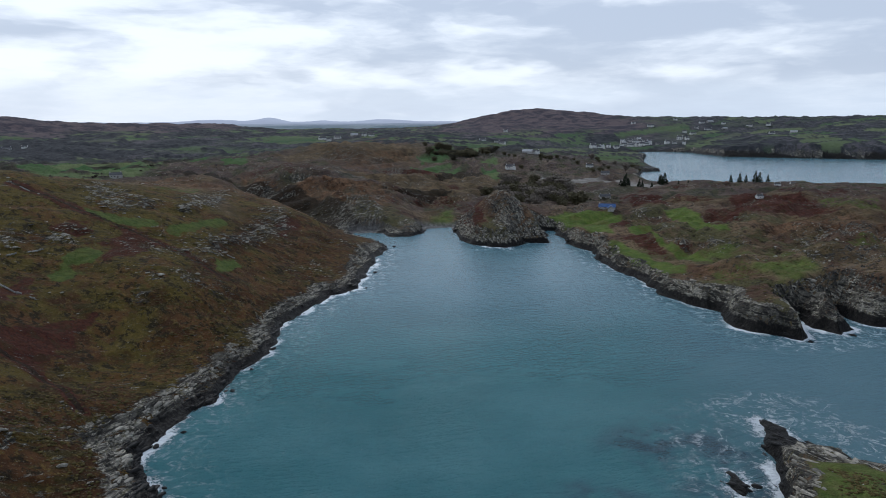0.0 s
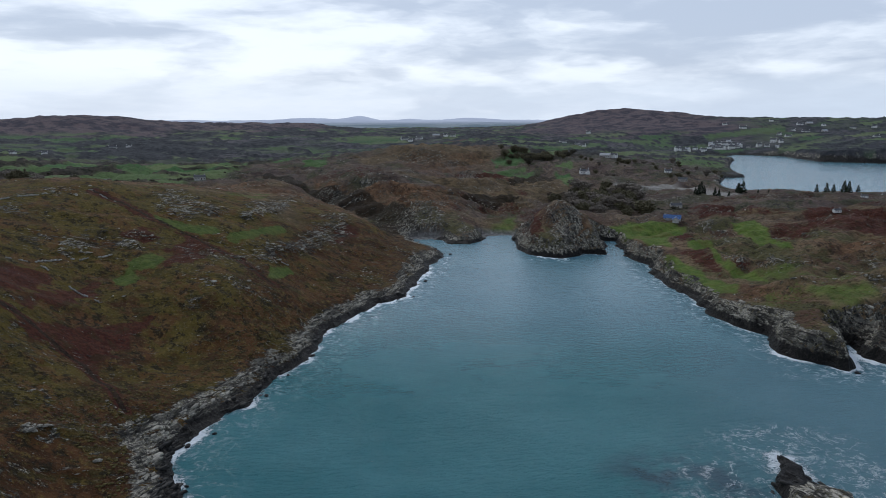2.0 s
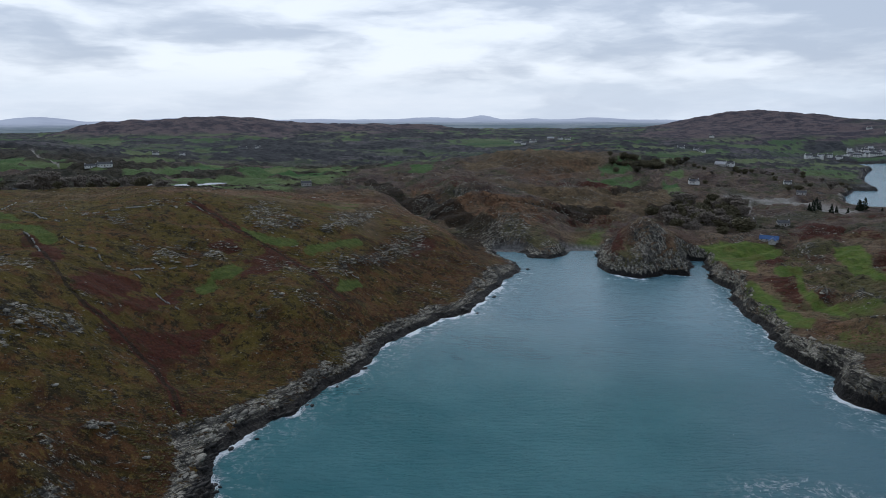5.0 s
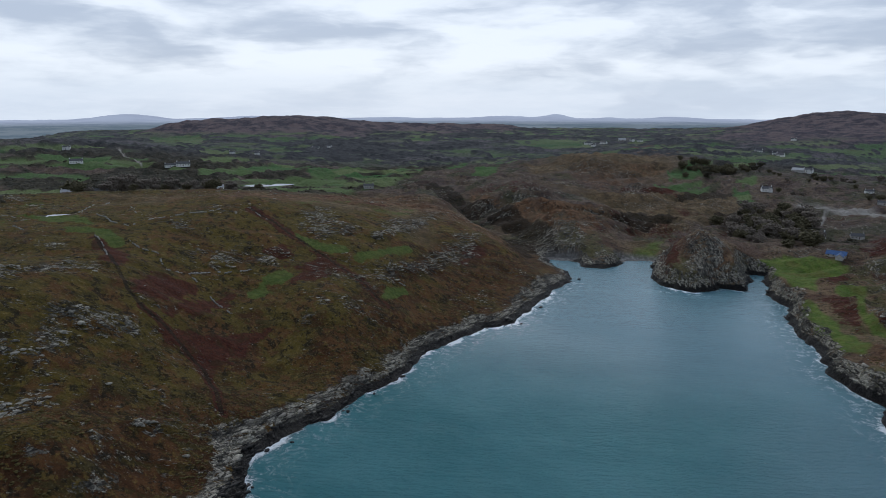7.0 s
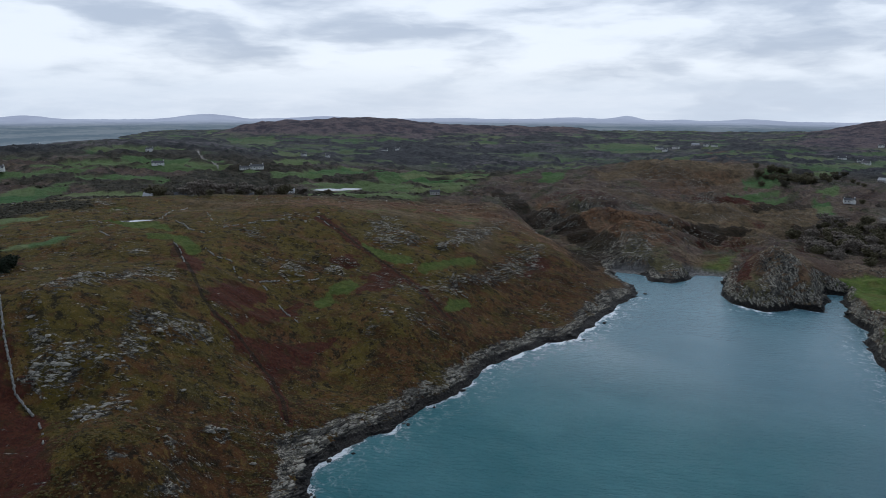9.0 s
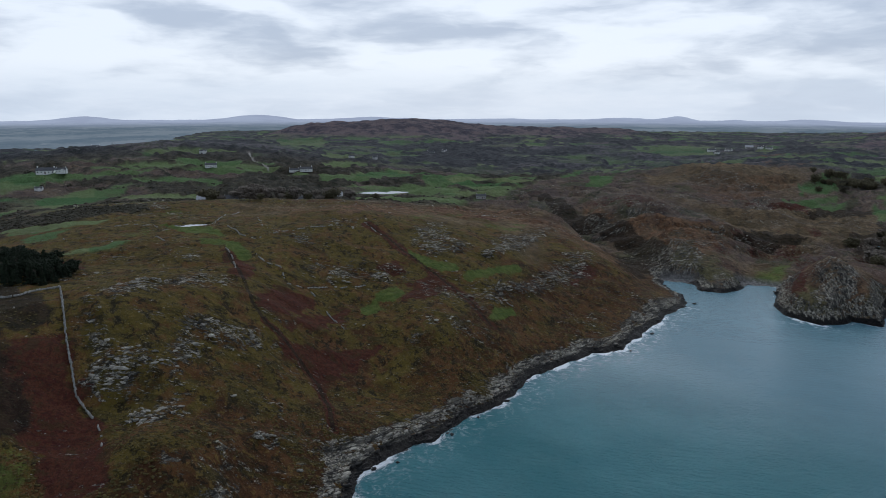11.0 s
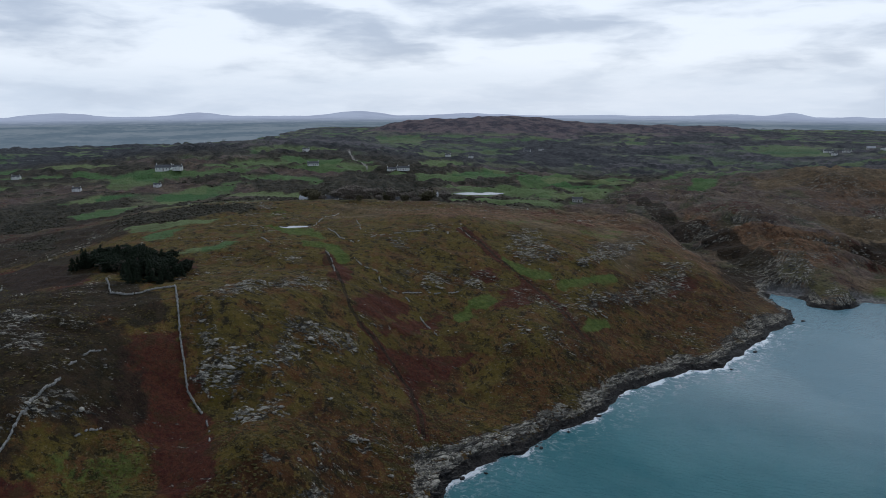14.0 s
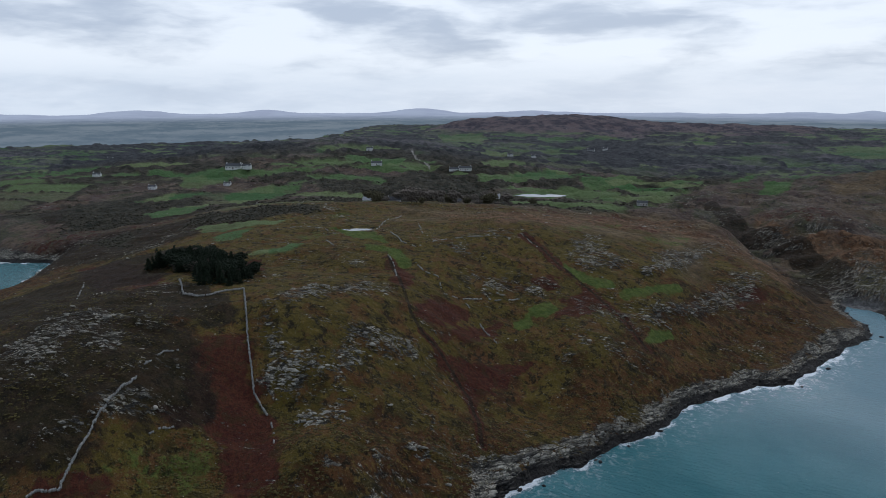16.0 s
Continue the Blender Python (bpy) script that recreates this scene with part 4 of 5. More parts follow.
def cover(x, y, z, d, rock):
    r = np.hypot(x, y)
    out = {}
    lawn = np.maximum(in_plots(x, y, LAWNS_MOWN, 1.0, 2.0), 0.8 * in_plots(x, y, LAWNS_ROUGH, 4, 5))
    grass = np.maximum(in_plots(x, y, GRASS_HEADLAND, 2.5, 3.0), 0.45 * in_plots(x, y, GRASS_CREST + OLIVE_GRASS, 4, 6)) * (1 - 0.6 * lawn)
    out["lawn"] = lawn
    sand = flat_shore(x, y)
    for line in LANES[:2]:
        sand = np.maximum(sand, along(x, y, line, 1.5))
    field, tint, scrub = patches(x, y)
    inland = ramp(d, 4, 12)
    out["field"], out["tint"], out["scrub"] = field * inland, tint, scrub * (1 - sand) * inland
    headland = (1 - ramp(x, -60, -20)) * (1 - ramp(y - 0.25 * x, 430, 480)) * ramp(x, -560, -480)
    out["moor"] = 1 - headland
    # darker strip along the floor of the gully
    valley = along(x, y, [(-72, 470), (-80, 491), (-101, 509), (-142, 551), (-178, 566), (-240, 640)], 11)
    out["dark_ground"] = np.maximum(np.maximum(most(x, y, DARK_HEATH, 0.9), 0.8 * in_plots(x, y, DARK_VALLEY, 6, 9)) * (1 - field), valley) * (1 - grass) * (1 - lawn)
    for line in LANES[2:]:
        out["dark_ground"] = np.maximum(out["dark_ground"], 0.8 * along(x, y, line, 0.9))
    out["turf"] = ramp(z, 10, 34)
    ferns = ramp(fbm(x, y, 60, 121, 4), 0.12, 0.36) * ramp(r, 400, 470) * (1 - ramp(r, 620, 900)) * 0.4
    ferns = np.maximum(ferns, 0.7 * np.maximum(along(x, y, HEADLAND_LANE, 3.5), along(x, y, SHEEP_TRACK[3:], 2.0)))
    out["bracken"] = np.maximum(np.maximum(in_plots(x, y, BRACKEN_HEADLAND + BRACKEN_VALLEY, 4, 7), 0.72 * in_plots(x, y, RED_EAST + RED_HEATH, 5, 7)), ferns) * (1 - field) * (1 - grass) * (1 - lawn)
    out["rust"] = np.maximum(in_plots(x, y, RUST_GRASS, 7, 8), 0.55 * in_plots(x, y, PURPLE_HILL, 8, 12)) * (1 - lawn)
    out["grass"], out["sand"] = grass, sand
    wide = 10.0 + 3.5 * fbm(x, y, 24, 135, 2) - 3.4 * ramp(x, -45, 0) - 1.6 * ramp(y, 395, 410)
    band = (1 - ramp(d, wide * 0.75, wide * 1.25)) * (1 - sand)
    islet = in_ellipse(x, y, (42, 428, 7, 22, -12), 0.9) * 1.0 + in_ellipse(x, y, (-62, 478, 9, 24, 0), 0.9) * 0.45
    out["rock"] = np.clip(np.maximum(np.maximum(band * (0.95 + 0.5 * fbm(x, y, 8, 131, 3)), islet + 0.5 * fbm(x * 1.6, y * 0.7, 9, 133, 3) * islet), np.minimum(rocky(x, y), 0.66) * (1 - grass) * (1 - lawn) * (1 - 0.6 * field) * (1 - 0.5 * out["scrub"]) * (1 - 0.5 * ramp(r, 700, 1300))), 0, 1)
    on_skerry = (d > -30) & (shore_distance(x, y, SKERRY) > -14)
    turfed = ramp(z, 4.6, 5.8) * ramp(d, 4, 7) * ramp(150 - y, 0, 12) * on_skerry
    out["rock"] = np.where(on_skerry, 0.92 - 0.9 * turfed, out["rock"])
    out["lawn"] = np.maximum(out["lawn"], 0.75 * turfed)
    out["tide"] = (1 - ramp(z, 0.9, 2.9 + 1.2 * ramp(x, -20, 60) + 1.8 * ramp(x, 90, 115))) * (d < 30) * (1 - sand)
    rise = hills(x, y)
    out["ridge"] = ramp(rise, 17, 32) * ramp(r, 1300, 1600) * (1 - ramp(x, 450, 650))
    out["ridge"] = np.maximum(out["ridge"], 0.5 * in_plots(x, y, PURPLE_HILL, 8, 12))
    out["straw"] = np.maximum(most(x, y, STRAW, 0.8), in_plots(x, y, STRAW_VALLEY, 4, 5)) * (1 - field)
    # amount of painted haze tint, growing with distance only
    out["far_haze"] = np.maximum(ramp(r, 620, 1300), 0.4 * ramp(r, 440, 560))
    out["coastal"] = 1 - ramp(d, 18, 30)
    return out


def build_land():
    fine = np.arange(-40, 88, 0.14)
    coarse = np.linspace(88, 320, 110)[1:-1]
    radii = np.concatenate([[0.02, 40, 60, 80, 95], 105 * 1.0055 ** np.arange(0, 318), 105 * 1.0055 ** 317 * 1.0092 ** np.arange(1, 231)])
    x, y, quads = wheel(radii, np.concatenate([fine, coarse]))
    z, d, rock = land(x, y)
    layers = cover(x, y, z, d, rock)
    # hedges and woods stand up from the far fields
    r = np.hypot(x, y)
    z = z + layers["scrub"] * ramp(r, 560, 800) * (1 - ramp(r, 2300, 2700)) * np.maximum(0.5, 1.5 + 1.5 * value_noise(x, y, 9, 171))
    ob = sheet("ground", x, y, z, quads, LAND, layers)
    return tagged(ob, "rocky heathland, bracken and green fields around a sea cove", "ground", kind="structure")


def build_sea():
    fine = np.arange(-40, 88, 0.4)
    coarse = np.linspace(88, 320, 80)[1:-1]
    radii = np.concatenate([[0.02, 30, 60, 90], 110 * 1.012 ** np.arange(0, 150), 110 * 1.012 ** 149 * 1.05 ** np.arange(1, 41)])
    x, y, quads = wheel(radii, np.concatenate([fine, coarse]))
    d = coast(x, y)
    surf = ramp(-d, 5.0, 0.2) * (1.0 + 1.6 * fbm(x, y, 9, 141, 3)) * (y < 480)
    surf = surf * (1 - 0.75 * ramp(y, 395, 425)) * (1 - 0.45 * ramp(x, 60, 90) * ramp(y, 240, 262))
    surf = surf * (1 - 0.45 * in_ellipse(x, y, (82, 164, 16, 20, 0), 0.5))
    veil = np.zeros(x.shape)
    for e in FOAMS:
        veil = np.maximum(veil, in_ellipse(x, y, e, 1.0))
    surf = np.maximum(surf, 0.26 * veil)
    veil = np.maximum(veil, 0.55 * ramp(-d, 20, 3) * (y < 400))
    shoal = np.zeros(x.shape)
    for e in SHOALS:
        shoal = np.maximum(shoal, in_ellipse(x, y, e, 0.8))
    ob = sheet("sea", x, y, np.zeros(x.shape), quads, SEA, {"shore": d, "surf": surf, "veil": veil, "shoal": shoal, "lee": np.maximum(ramp(y, 160, 350), ramp(x, 120, 400)), "sky_sheen": np.maximum(ramp(y, 140, 340), ramp(x, 0, 130))})
    return tagged(ob, "teal sea with ripples and white surf along the rocks", "water", kind="structure")


build_land()
build_sea()


# ---------------------------------------------------------------- distant country, with haze painted into its glow
MOUNTAINS = [(69.5, 3, 29), (59.6, 2.2, 23), (47.3, 2.6, 34), (38, 3, 19), (17.3, 3, 20), (13.7, 1.2, 26), (9.5, 1.5, 14), (5, 2.5, 16), (27, 6, 5), (78, 4, 16)]  # heading, half width, height


def far_height(x, y):
    r, a = np.hypot(x, y), np.degrees(np.arctan2(-x, y))
    crest = 5 + 3 * fbm(a * 10, r * 0, 60, 71, 4) + 7 * fbm(a * 10, r * 0, 22, 73, 5, 0.6)
    for at, wide, high in MOUNTAINS:
        crest = crest + high * np.exp(-(((a - at) / wide) ** 2))
    low = 3 + 5 * fbm(x, y, 500, 75, 3) + 2.5 * fbm(x, y, 140, 77, 2)
    return low + crest * np.exp(-(((r - 4550) / 240) ** 2)) + 6 * np.exp(-(((r - 3700) / 200) ** 2)) * (1 + fbm(a * 10, r * 0, 40, 79, 3))


def build_distance():
    m = bpy.data.materials.new("hazy_distance")
    n = Net(nodes_of(m))
    p = place_of(n)
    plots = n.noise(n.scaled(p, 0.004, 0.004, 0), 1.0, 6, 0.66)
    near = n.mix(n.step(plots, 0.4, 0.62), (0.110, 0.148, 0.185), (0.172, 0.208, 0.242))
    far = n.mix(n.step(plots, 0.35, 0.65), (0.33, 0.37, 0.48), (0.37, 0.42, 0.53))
    # unlit glow: haze is put into the colour, paler with distance
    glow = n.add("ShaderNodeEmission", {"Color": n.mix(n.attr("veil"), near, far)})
    n.put(n.add("ShaderNodeOutputMaterial").inputs[0], glow.outputs[0])
    headings = np.arange(-42, 92, 0.25)
    steps = np.linspace(0, 1, 110)
    s, a = np.meshgrid(steps, np.radians(headings), indexing="ij")
    start = 2800 - 1000 * ramp(np.degrees(a), 50, 56)
    r = start + (4800 - start) * s
    x, y = CENTRE[0] - r * np.sin(a), CENTRE[1] + r * np.cos(a)
    rows, cols = r.shape
    i, j = np.meshgrid(np.arange(rows - 1), np.arange(cols - 1), indexing="ij")
    quads = np.stack([i * cols + j, (i + 1) * cols + j, (i + 1) * cols + j + 1, i * cols + j + 1], -1).reshape(-1, 4)
    x, y, r, start = x.ravel(), y.ravel(), r.ravel(), start.ravel()
    z = np.maximum(far_height(x, y), land(x, y)[0] + 5.0) - 14 * (1 - ramp(r, start, start + 200))
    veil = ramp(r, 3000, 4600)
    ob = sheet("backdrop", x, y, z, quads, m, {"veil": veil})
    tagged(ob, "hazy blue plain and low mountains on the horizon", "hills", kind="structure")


build_distance()


# ---------------------------------------------------------------- tools for things
rng = np.random.default_rng(7)


def ground_at(x, y):
    return float(land(np.array([float(x)]), np.array([float(y)]))[0][0])


def part(name, bm, mat, parent, label=""):
    me = bpy.data.meshes.new(name)
    bm.to_mesh(me)
    bm.free()
    me.materials.append(mat)
    ob = new(name, me)
    ob.parent = parent
    return tagged(ob, label)


def plain(name, colour, rough=0.85, vary=0.35, scale=1.5, bump=0.3, island=0.0, spec=0.12):
    """A weathered surface of one main colour."""
    m, n, shader = material(name, rough, spec)
    p = n.add("ShaderNodeTexCoord").outputs["Object"] if not island else place_of(n)
    dark = tuple(c * (1 - vary) for c in colour)
    light = tuple(min(1, c * (1 + vary * 0.6)) for c in colour)
    c = n.mix(n.step(n.noise(p, scale, 5, 0.65), 0.32, 0.68), dark, light)
    c = n.mix(n.math("MULTIPLY", n.step(n.noise(p, scale * 6, 3, 0.7), 0.5, 0.75), 0.4), c, dark)
    if island:
        pick = n.add("ShaderNodeNewGeometry").outputs["Random Per Island"]
        c = n.mix(n.math("MULTIPLY", pick, island), c, tuple(v * 0.35 for v in colour))
    n.put(shader.inputs["Base Color"], c)
    n.put(shader.inputs["Normal"], n.add("ShaderNodeBump", {"Height": n.noise(p, scale * 5, 4, 0.7), "Strength": bump, "Distance": 0.1}).outputs[0])
    return m


def stone_material():
    m, n, shader = material("lichened_stone", 0.9, 0.25)
    p = place_of(n)
    c = rock_colour(n, p)
    pick = n.add("ShaderNodeNewGeometry").outputs["Random Per Island"]
    c = n.mix(n.math("MULTIPLY", pick, 0.7), c, (0.46, 0.43, 0.36))
    n.put(shader.inputs["Base Color"], c)
    n.put(shader.inputs["Normal"], n.add("ShaderNodeBump", {"Height": n.noise(p, 2.5, 5, 0.7), "Strength": 0.7, "Distance": 0.4}).outputs[0])
    return m


STONE = stone_material()
WALL_STONE = plain("pale_wall_stone", (0.34, 0.335, 0.31), 0.9, 0.4, 0.8, 0.6, 0.45)
WET_STONE = plain("black_tidal_rock", (0.020, 0.019, 0.018), 0.5, 0.4, 0.7, 0.8)
BARK = plain("grey_bark", (0.07, 0.058, 0.045))
NEEDLES = plain("dark_conifer_needles", (0.017, 0.026, 0.014), 0.8, 0.4, 0.6, 0.5, 0.5)
LEAVES = plain("dull_autumn_leaves", (0.105, 0.094, 0.055), 0.85, 0.4, 0.5, 0.5, 0.45)
TWIGS = plain("bare_twigs", (0.175, 0.150, 0.125), 0.9, 0.3, 0.6, 0.5, 0.4)
LARCH = plain("bare_larch_twigs", (0.085, 0.072, 0.058), 0.9, 0.3, 0.6, 0.5, 0.4)
BUSHES = plain("dark_hedge_leaves", (0.060, 0.055, 0.038), 0.9, 0.4, 0.3, 0.5, 0.3)
GORSE = plain("olive_gorse_tussocks", (0.115, 0.092, 0.034), 0.9, 0.4, 0.4, 0.5, 0.6)
WHITE = plain("white_render", (0.62, 0.62, 0.60), 0.8, 0.12, 0.8, 0.1)
GREY = plain("grey_render", (0.36, 0.35, 0.33), 0.85, 0.2, 0.8, 0.15)
SLATE = plain("grey_slate_roof", (0.085, 0.088, 0.095), 0.6, 0.3, 1.2, 0.4)
PALE_ROOF = plain("pale_sheet_roof", (0.36, 0.37, 0.38), 0.5, 0.2, 1.0, 0.2)
BLUE_ROOF = plain("blue_slate_roof", (0.06, 0.115, 0.25), 0.5, 0.25, 1.0, 0.3)
GLASS = plain("dark_window_glass", (0.02, 0.024, 0.03), 0.12, 0.2, 1.0, 0.0, spec=0.5)
DOOR = plain("dark_painted_door", (0.06, 0.035, 0.03), 0.5, 0.2)
FRAME = plain("white_window_frame", (0.7, 0.7, 0.68), 0.5, 0.1)


def swarm(name, template, faces, at, size, turn, mat, squash=1.0, jitter=0.25):
    """One mesh of many small bodies: the template placed, scaled and turned at each point, every corner shaken."""
    k, v = len(at), len(template)
    body = np.repeat(np.asarray(template, float)[None], k, 0) * (1 + jitter * rng.uniform(-1, 1, (k, v, 3)))
    body *= np.asarray(size)[:, None, :] if np.ndim(size) == 2 else np.asarray(size)[:, None, None]
    body[:, :, 2] *= squash
    c, s = np.cos(turn)[:, None], np.sin(turn)[:, None]
    x, y = body[:, :, 0] * c - body[:, :, 1] * s, body[:, :, 0] * s + body[:, :, 1] * c
    co = np.stack([x, y, body[:, :, 2]], -1) + np.asarray(at)[:, None, :]
    tri = (np.asarray(faces)[None] + (np.arange(k) * v)[:, None, None]).reshape(-1, 3)
    me = bpy.data.meshes.new(name)
    me.vertices.add(k * v)
    me.vertices.foreach_set("co", co.astype(np.float32).ravel())
    me.loops.add(tri.size)
    me.loops.foreach_set("vertex_index", tri.astype(np.int32).ravel())
    me.polygons.add(len(tri))
    me.polygons.foreach_set("loop_start", np.arange(0, tri.size, 3, dtype=np.int32))
    me.polygons.foreach_set("loop_total", np.full(len(tri), 3, np.int32))
    me.update()
    me.materials.append(mat)
    return me


def ico():
    bm = bmesh.new()
    bmesh.ops.create_icosphere(bm, subdivisions=1, radius=1)
    v, f = [tuple(q.co) for q in bm.verts], [tuple(q.index for q in g.verts) for g in bm.faces]
    bm.free()
    return v, f


ICO_V, ICO_F = ico()
SLAB_V = [(-1, -1, -1), (1, -1, -1), (1, 1, -1), (-1, 1, -1), (-0.8, -0.8, 0.8), (0.85, -0.75, 1), (0.75, 0.8, 0.9), (-0.85, 0.75, 0.7)]
SLAB_F = [(0, 2, 1), (0, 3, 2), (4, 5, 6), (4, 6, 7), (0, 1, 5), (0, 5, 4), (1, 2, 6), (1, 6, 5), (2, 3, 7), (2, 7, 6), (3, 0, 4), (3, 4, 7)]
SPIKE_V = [(0, 0, 1), (1, 0, 0.1), (0.3, 0.95, 0), (-0.8, 0.6, 0.15), (-0.8, -0.6, 0), (0.3, -0.95, 0.1), (0, 0, -0.4)]
SPIKE_F = [(0, 1, 2), (0, 2, 3), (0, 3, 4), (0, 4, 5), (0, 5, 1), (6, 2, 1), (6, 3, 2), (6, 4, 3), (6, 5, 4), (6, 1, 5)]


def seen_wedge(count, near, far):
    """Random places over the country from near to far, in metres from the cove's mouth."""
    a = np.radians(rng.uniform(-36, 84, count))
    r = near * (far / near) ** rng.uniform(0, 1, count)
    return CENTRE[0] - r * np.sin(a), CENTRE[1] + r * np.cos(a), r


# ---------------------------------------------------------------- rocks
def build_rocks():
    x, y, r = seen_wedge(330000, 110, 640)
    z, d, rock = land(x, y)
    grass = in_plots(x, y, GRASS_HEADLAND + LAWNS_MOWN)
    keep = (rng.uniform(0, 1, len(x)) < rock * (0.24 + 0.34 * ledges(x, y)) * (r / 250) ** 0.5 + 0.004) & (d > 9) & (grass < 0.3)
    x, y, z, rock = x[keep], y[keep], z[keep], rock[keep]
    size = 0.11 + 0.58 * rng.uniform(0, 1, len(x)) ** 4.5 * (0.5 + rock)
    dims = np.stack([size * rng.uniform(1.1, 2.2, len(x)), size * rng.uniform(0.5, 1.0, len(x)), size * rng.uniform(0.35, 0.75, len(x))], -1)
    me = swarm("heath_rocks", ICO_V, ICO_F, np.stack([x, y, z], -1), dims, rng.normal(0.68, 0.35, len(x)), STONE, 1.0, 0.42)
    tagged(new("heath_rocks", me), "pale lichened rocks scattered through the heath", "rocks", kind="stuff")
    # slabs of bedrock along the shore
    x, y, r = seen_wedge(300000, 110, 560)
    d = coast(x, y)
    keep = (d > -1.5) & (d < 7.5) & (rng.uniform(0, 1, len(x)) < np.where(x > 60, 0.035, 0.09)) & (flat_shore(x, y) < 0.2)
    x, y, d = x[keep], y[keep], d[keep]
    z = land(x, y)[0]
    dims = np.stack([rng.uniform(0.4, 1.9, len(x)), rng.uniform(0.2, 0.6, len(x)), rng.uniform(0.15, 0.5, len(x))], -1)
    turn = np.where(x < 0, 1.35, 2.05) + rng.normal(0, 0.22, len(x))
    for name, pick, mat, label in (("shore_slabs", z > 3.0, STONE, "grey tilted bedrock slabs above the tide line"),
                                   ("tidal_rocks", z <= 3.0, WET_STONE, "black wet rocks in the surf along the tide line")):
        at = np.stack([x, y, np.maximum(z, -0.25) - 0.1], -1)[pick]
        me = swarm(name, SLAB_V, SLAB_F, at, dims[pick], turn[pick], mat, 1.0, 0.3)
        tagged(new(name, me), label, "rocks", kind="stuff")


build_rocks()


def boulder(mat, seed, size):
    bm = bmesh.new()
    bmesh.ops.create_icosphere(bm, subdivisions=3, radius=1)
    for v in bm.verts:
        q = v.co * 1.3 + Vector((seed * 7.1, seed * 3.3, 0))
        v.co *= 1 + 0.34 * noise.noise(q) + 0.14 * noise.noise(q * 3)
        v.co = Vector((v.co.x * size[0], v.co.y * size[1], max(v.co.z, -0.45) * size[2]))
    me = bpy.data.meshes.new("boulder")
    bm.to_mesh(me)
    bm.free()
    me.materials.append(mat)
    return new("boulder", me)


def build_boulders():
    kinds = [boulder(STONE, 1, (1.5, 1.0, 0.9)), boulder(STONE, 2, (1.2, 1.1, 1.2)), boulder(STONE, 3, (2.0, 1.0, 0.8))]
    wet = [boulder(WET_STONE, 4, (1.5, 1.0, 1.0)), boulder(WET_STONE, 5, (1.9, 1.2, 0.9))]
    for k in kinds:
        tagged(k, "pale grey lichened boulder half sunk in brown heath", "boulder", "boulders on the heath")
    for k in wet:
        tagged(k, "black wet boulder awash in white surf", "boulder", "boulders in the surf")
    x, y = rng.uniform(-260, -85, 1500), rng.uniform(60, 370, 1500)
    z, d, rock = land(x, y)
    spots = [q for q in zip(x, y, z, rock) if q[2] > 8 and q[3] > 0.5][:46]
    for i, (x, y, z, rock) in enumerate(spots):
        m = pose(x, y, z + 0.2, 0, 0, rng.uniform(0, 360)) @ Matrix.Scale(rng.uniform(0.3, 0.6), 4)
        ob = kinds[i % 3] if i < 3 else copy_thing(kinds[i % 3], m)
        ob.matrix_basis = m
    tide = [(-67.5, 163.5), (-71.5, 156), (-63, 190), (-60, 226), (-62, 207), (-49, 299), (-37, 309), (-36, 340), (-34, 400), (-31, 408), (-62, 137), (9, 430), (82, 168),
            (106, 276), (127, 232), (146, 239), (72, 132), (66, 137)]
    for i, (x, y) in enumerate(tide):
        m = pose(x + 1.5, y, 0.1, 0, 0, rng.uniform(0, 360)) @ Matrix.Scale(rng.uniform(0.3, 0.7), 4)
        ob = wet[i % 2] if i < 2 else copy_thing(wet[i % 2], m)
        ob.matrix_basis = m


build_boulders()

# ---------------------------------------------------------------- drystone walls
WALLS = [[(-232, 117), (-210, 109), (-201, 113), (-199, 122), (-195, 128), (-177, 119), (-162, 111), (-151, 106), (-143, 102), (-133, 101)], [(-129, 100), (-122, 97), (-117, 94)],
    [(-135, 31), (-136, 33), (-133, 38), (-142, 47), (-153, 60), (-159, 70)], [(-164, 74), (-169, 83), (-168, 88)],
    [(-188, 217), (-179, 214), (-172, 217), (-165, 212)], [(-161, 210), (-156, 216), (-150, 230)], [(-154, 216), (-143, 213), (-136, 210), (-125, 207)]]
WALLS_BEYOND = [[(-246, 239), (-276, 269), (-295, 300)], [(-237, 241), (-214, 230), (-204, 231)], [(-204, 232), (-203, 251), (-192, 271), (-190, 280)], [(-249, 274), (-218, 249)],
    [(-247, 204), (-232, 200)], [(-204, 212), (-193, 207), (-178, 196)], [(-135, 289), (-128, 291)], [(-95, 287), (-89, 290)], [(-183, 291), (-174, 288), (-167, 287)],
    [(-149, 231), (-142, 241)], [(-139, 63), (-140, 68), (-139, 72)], [(-300, 98), (-260, 83)], [(-300, 215), (-268, 226)]]


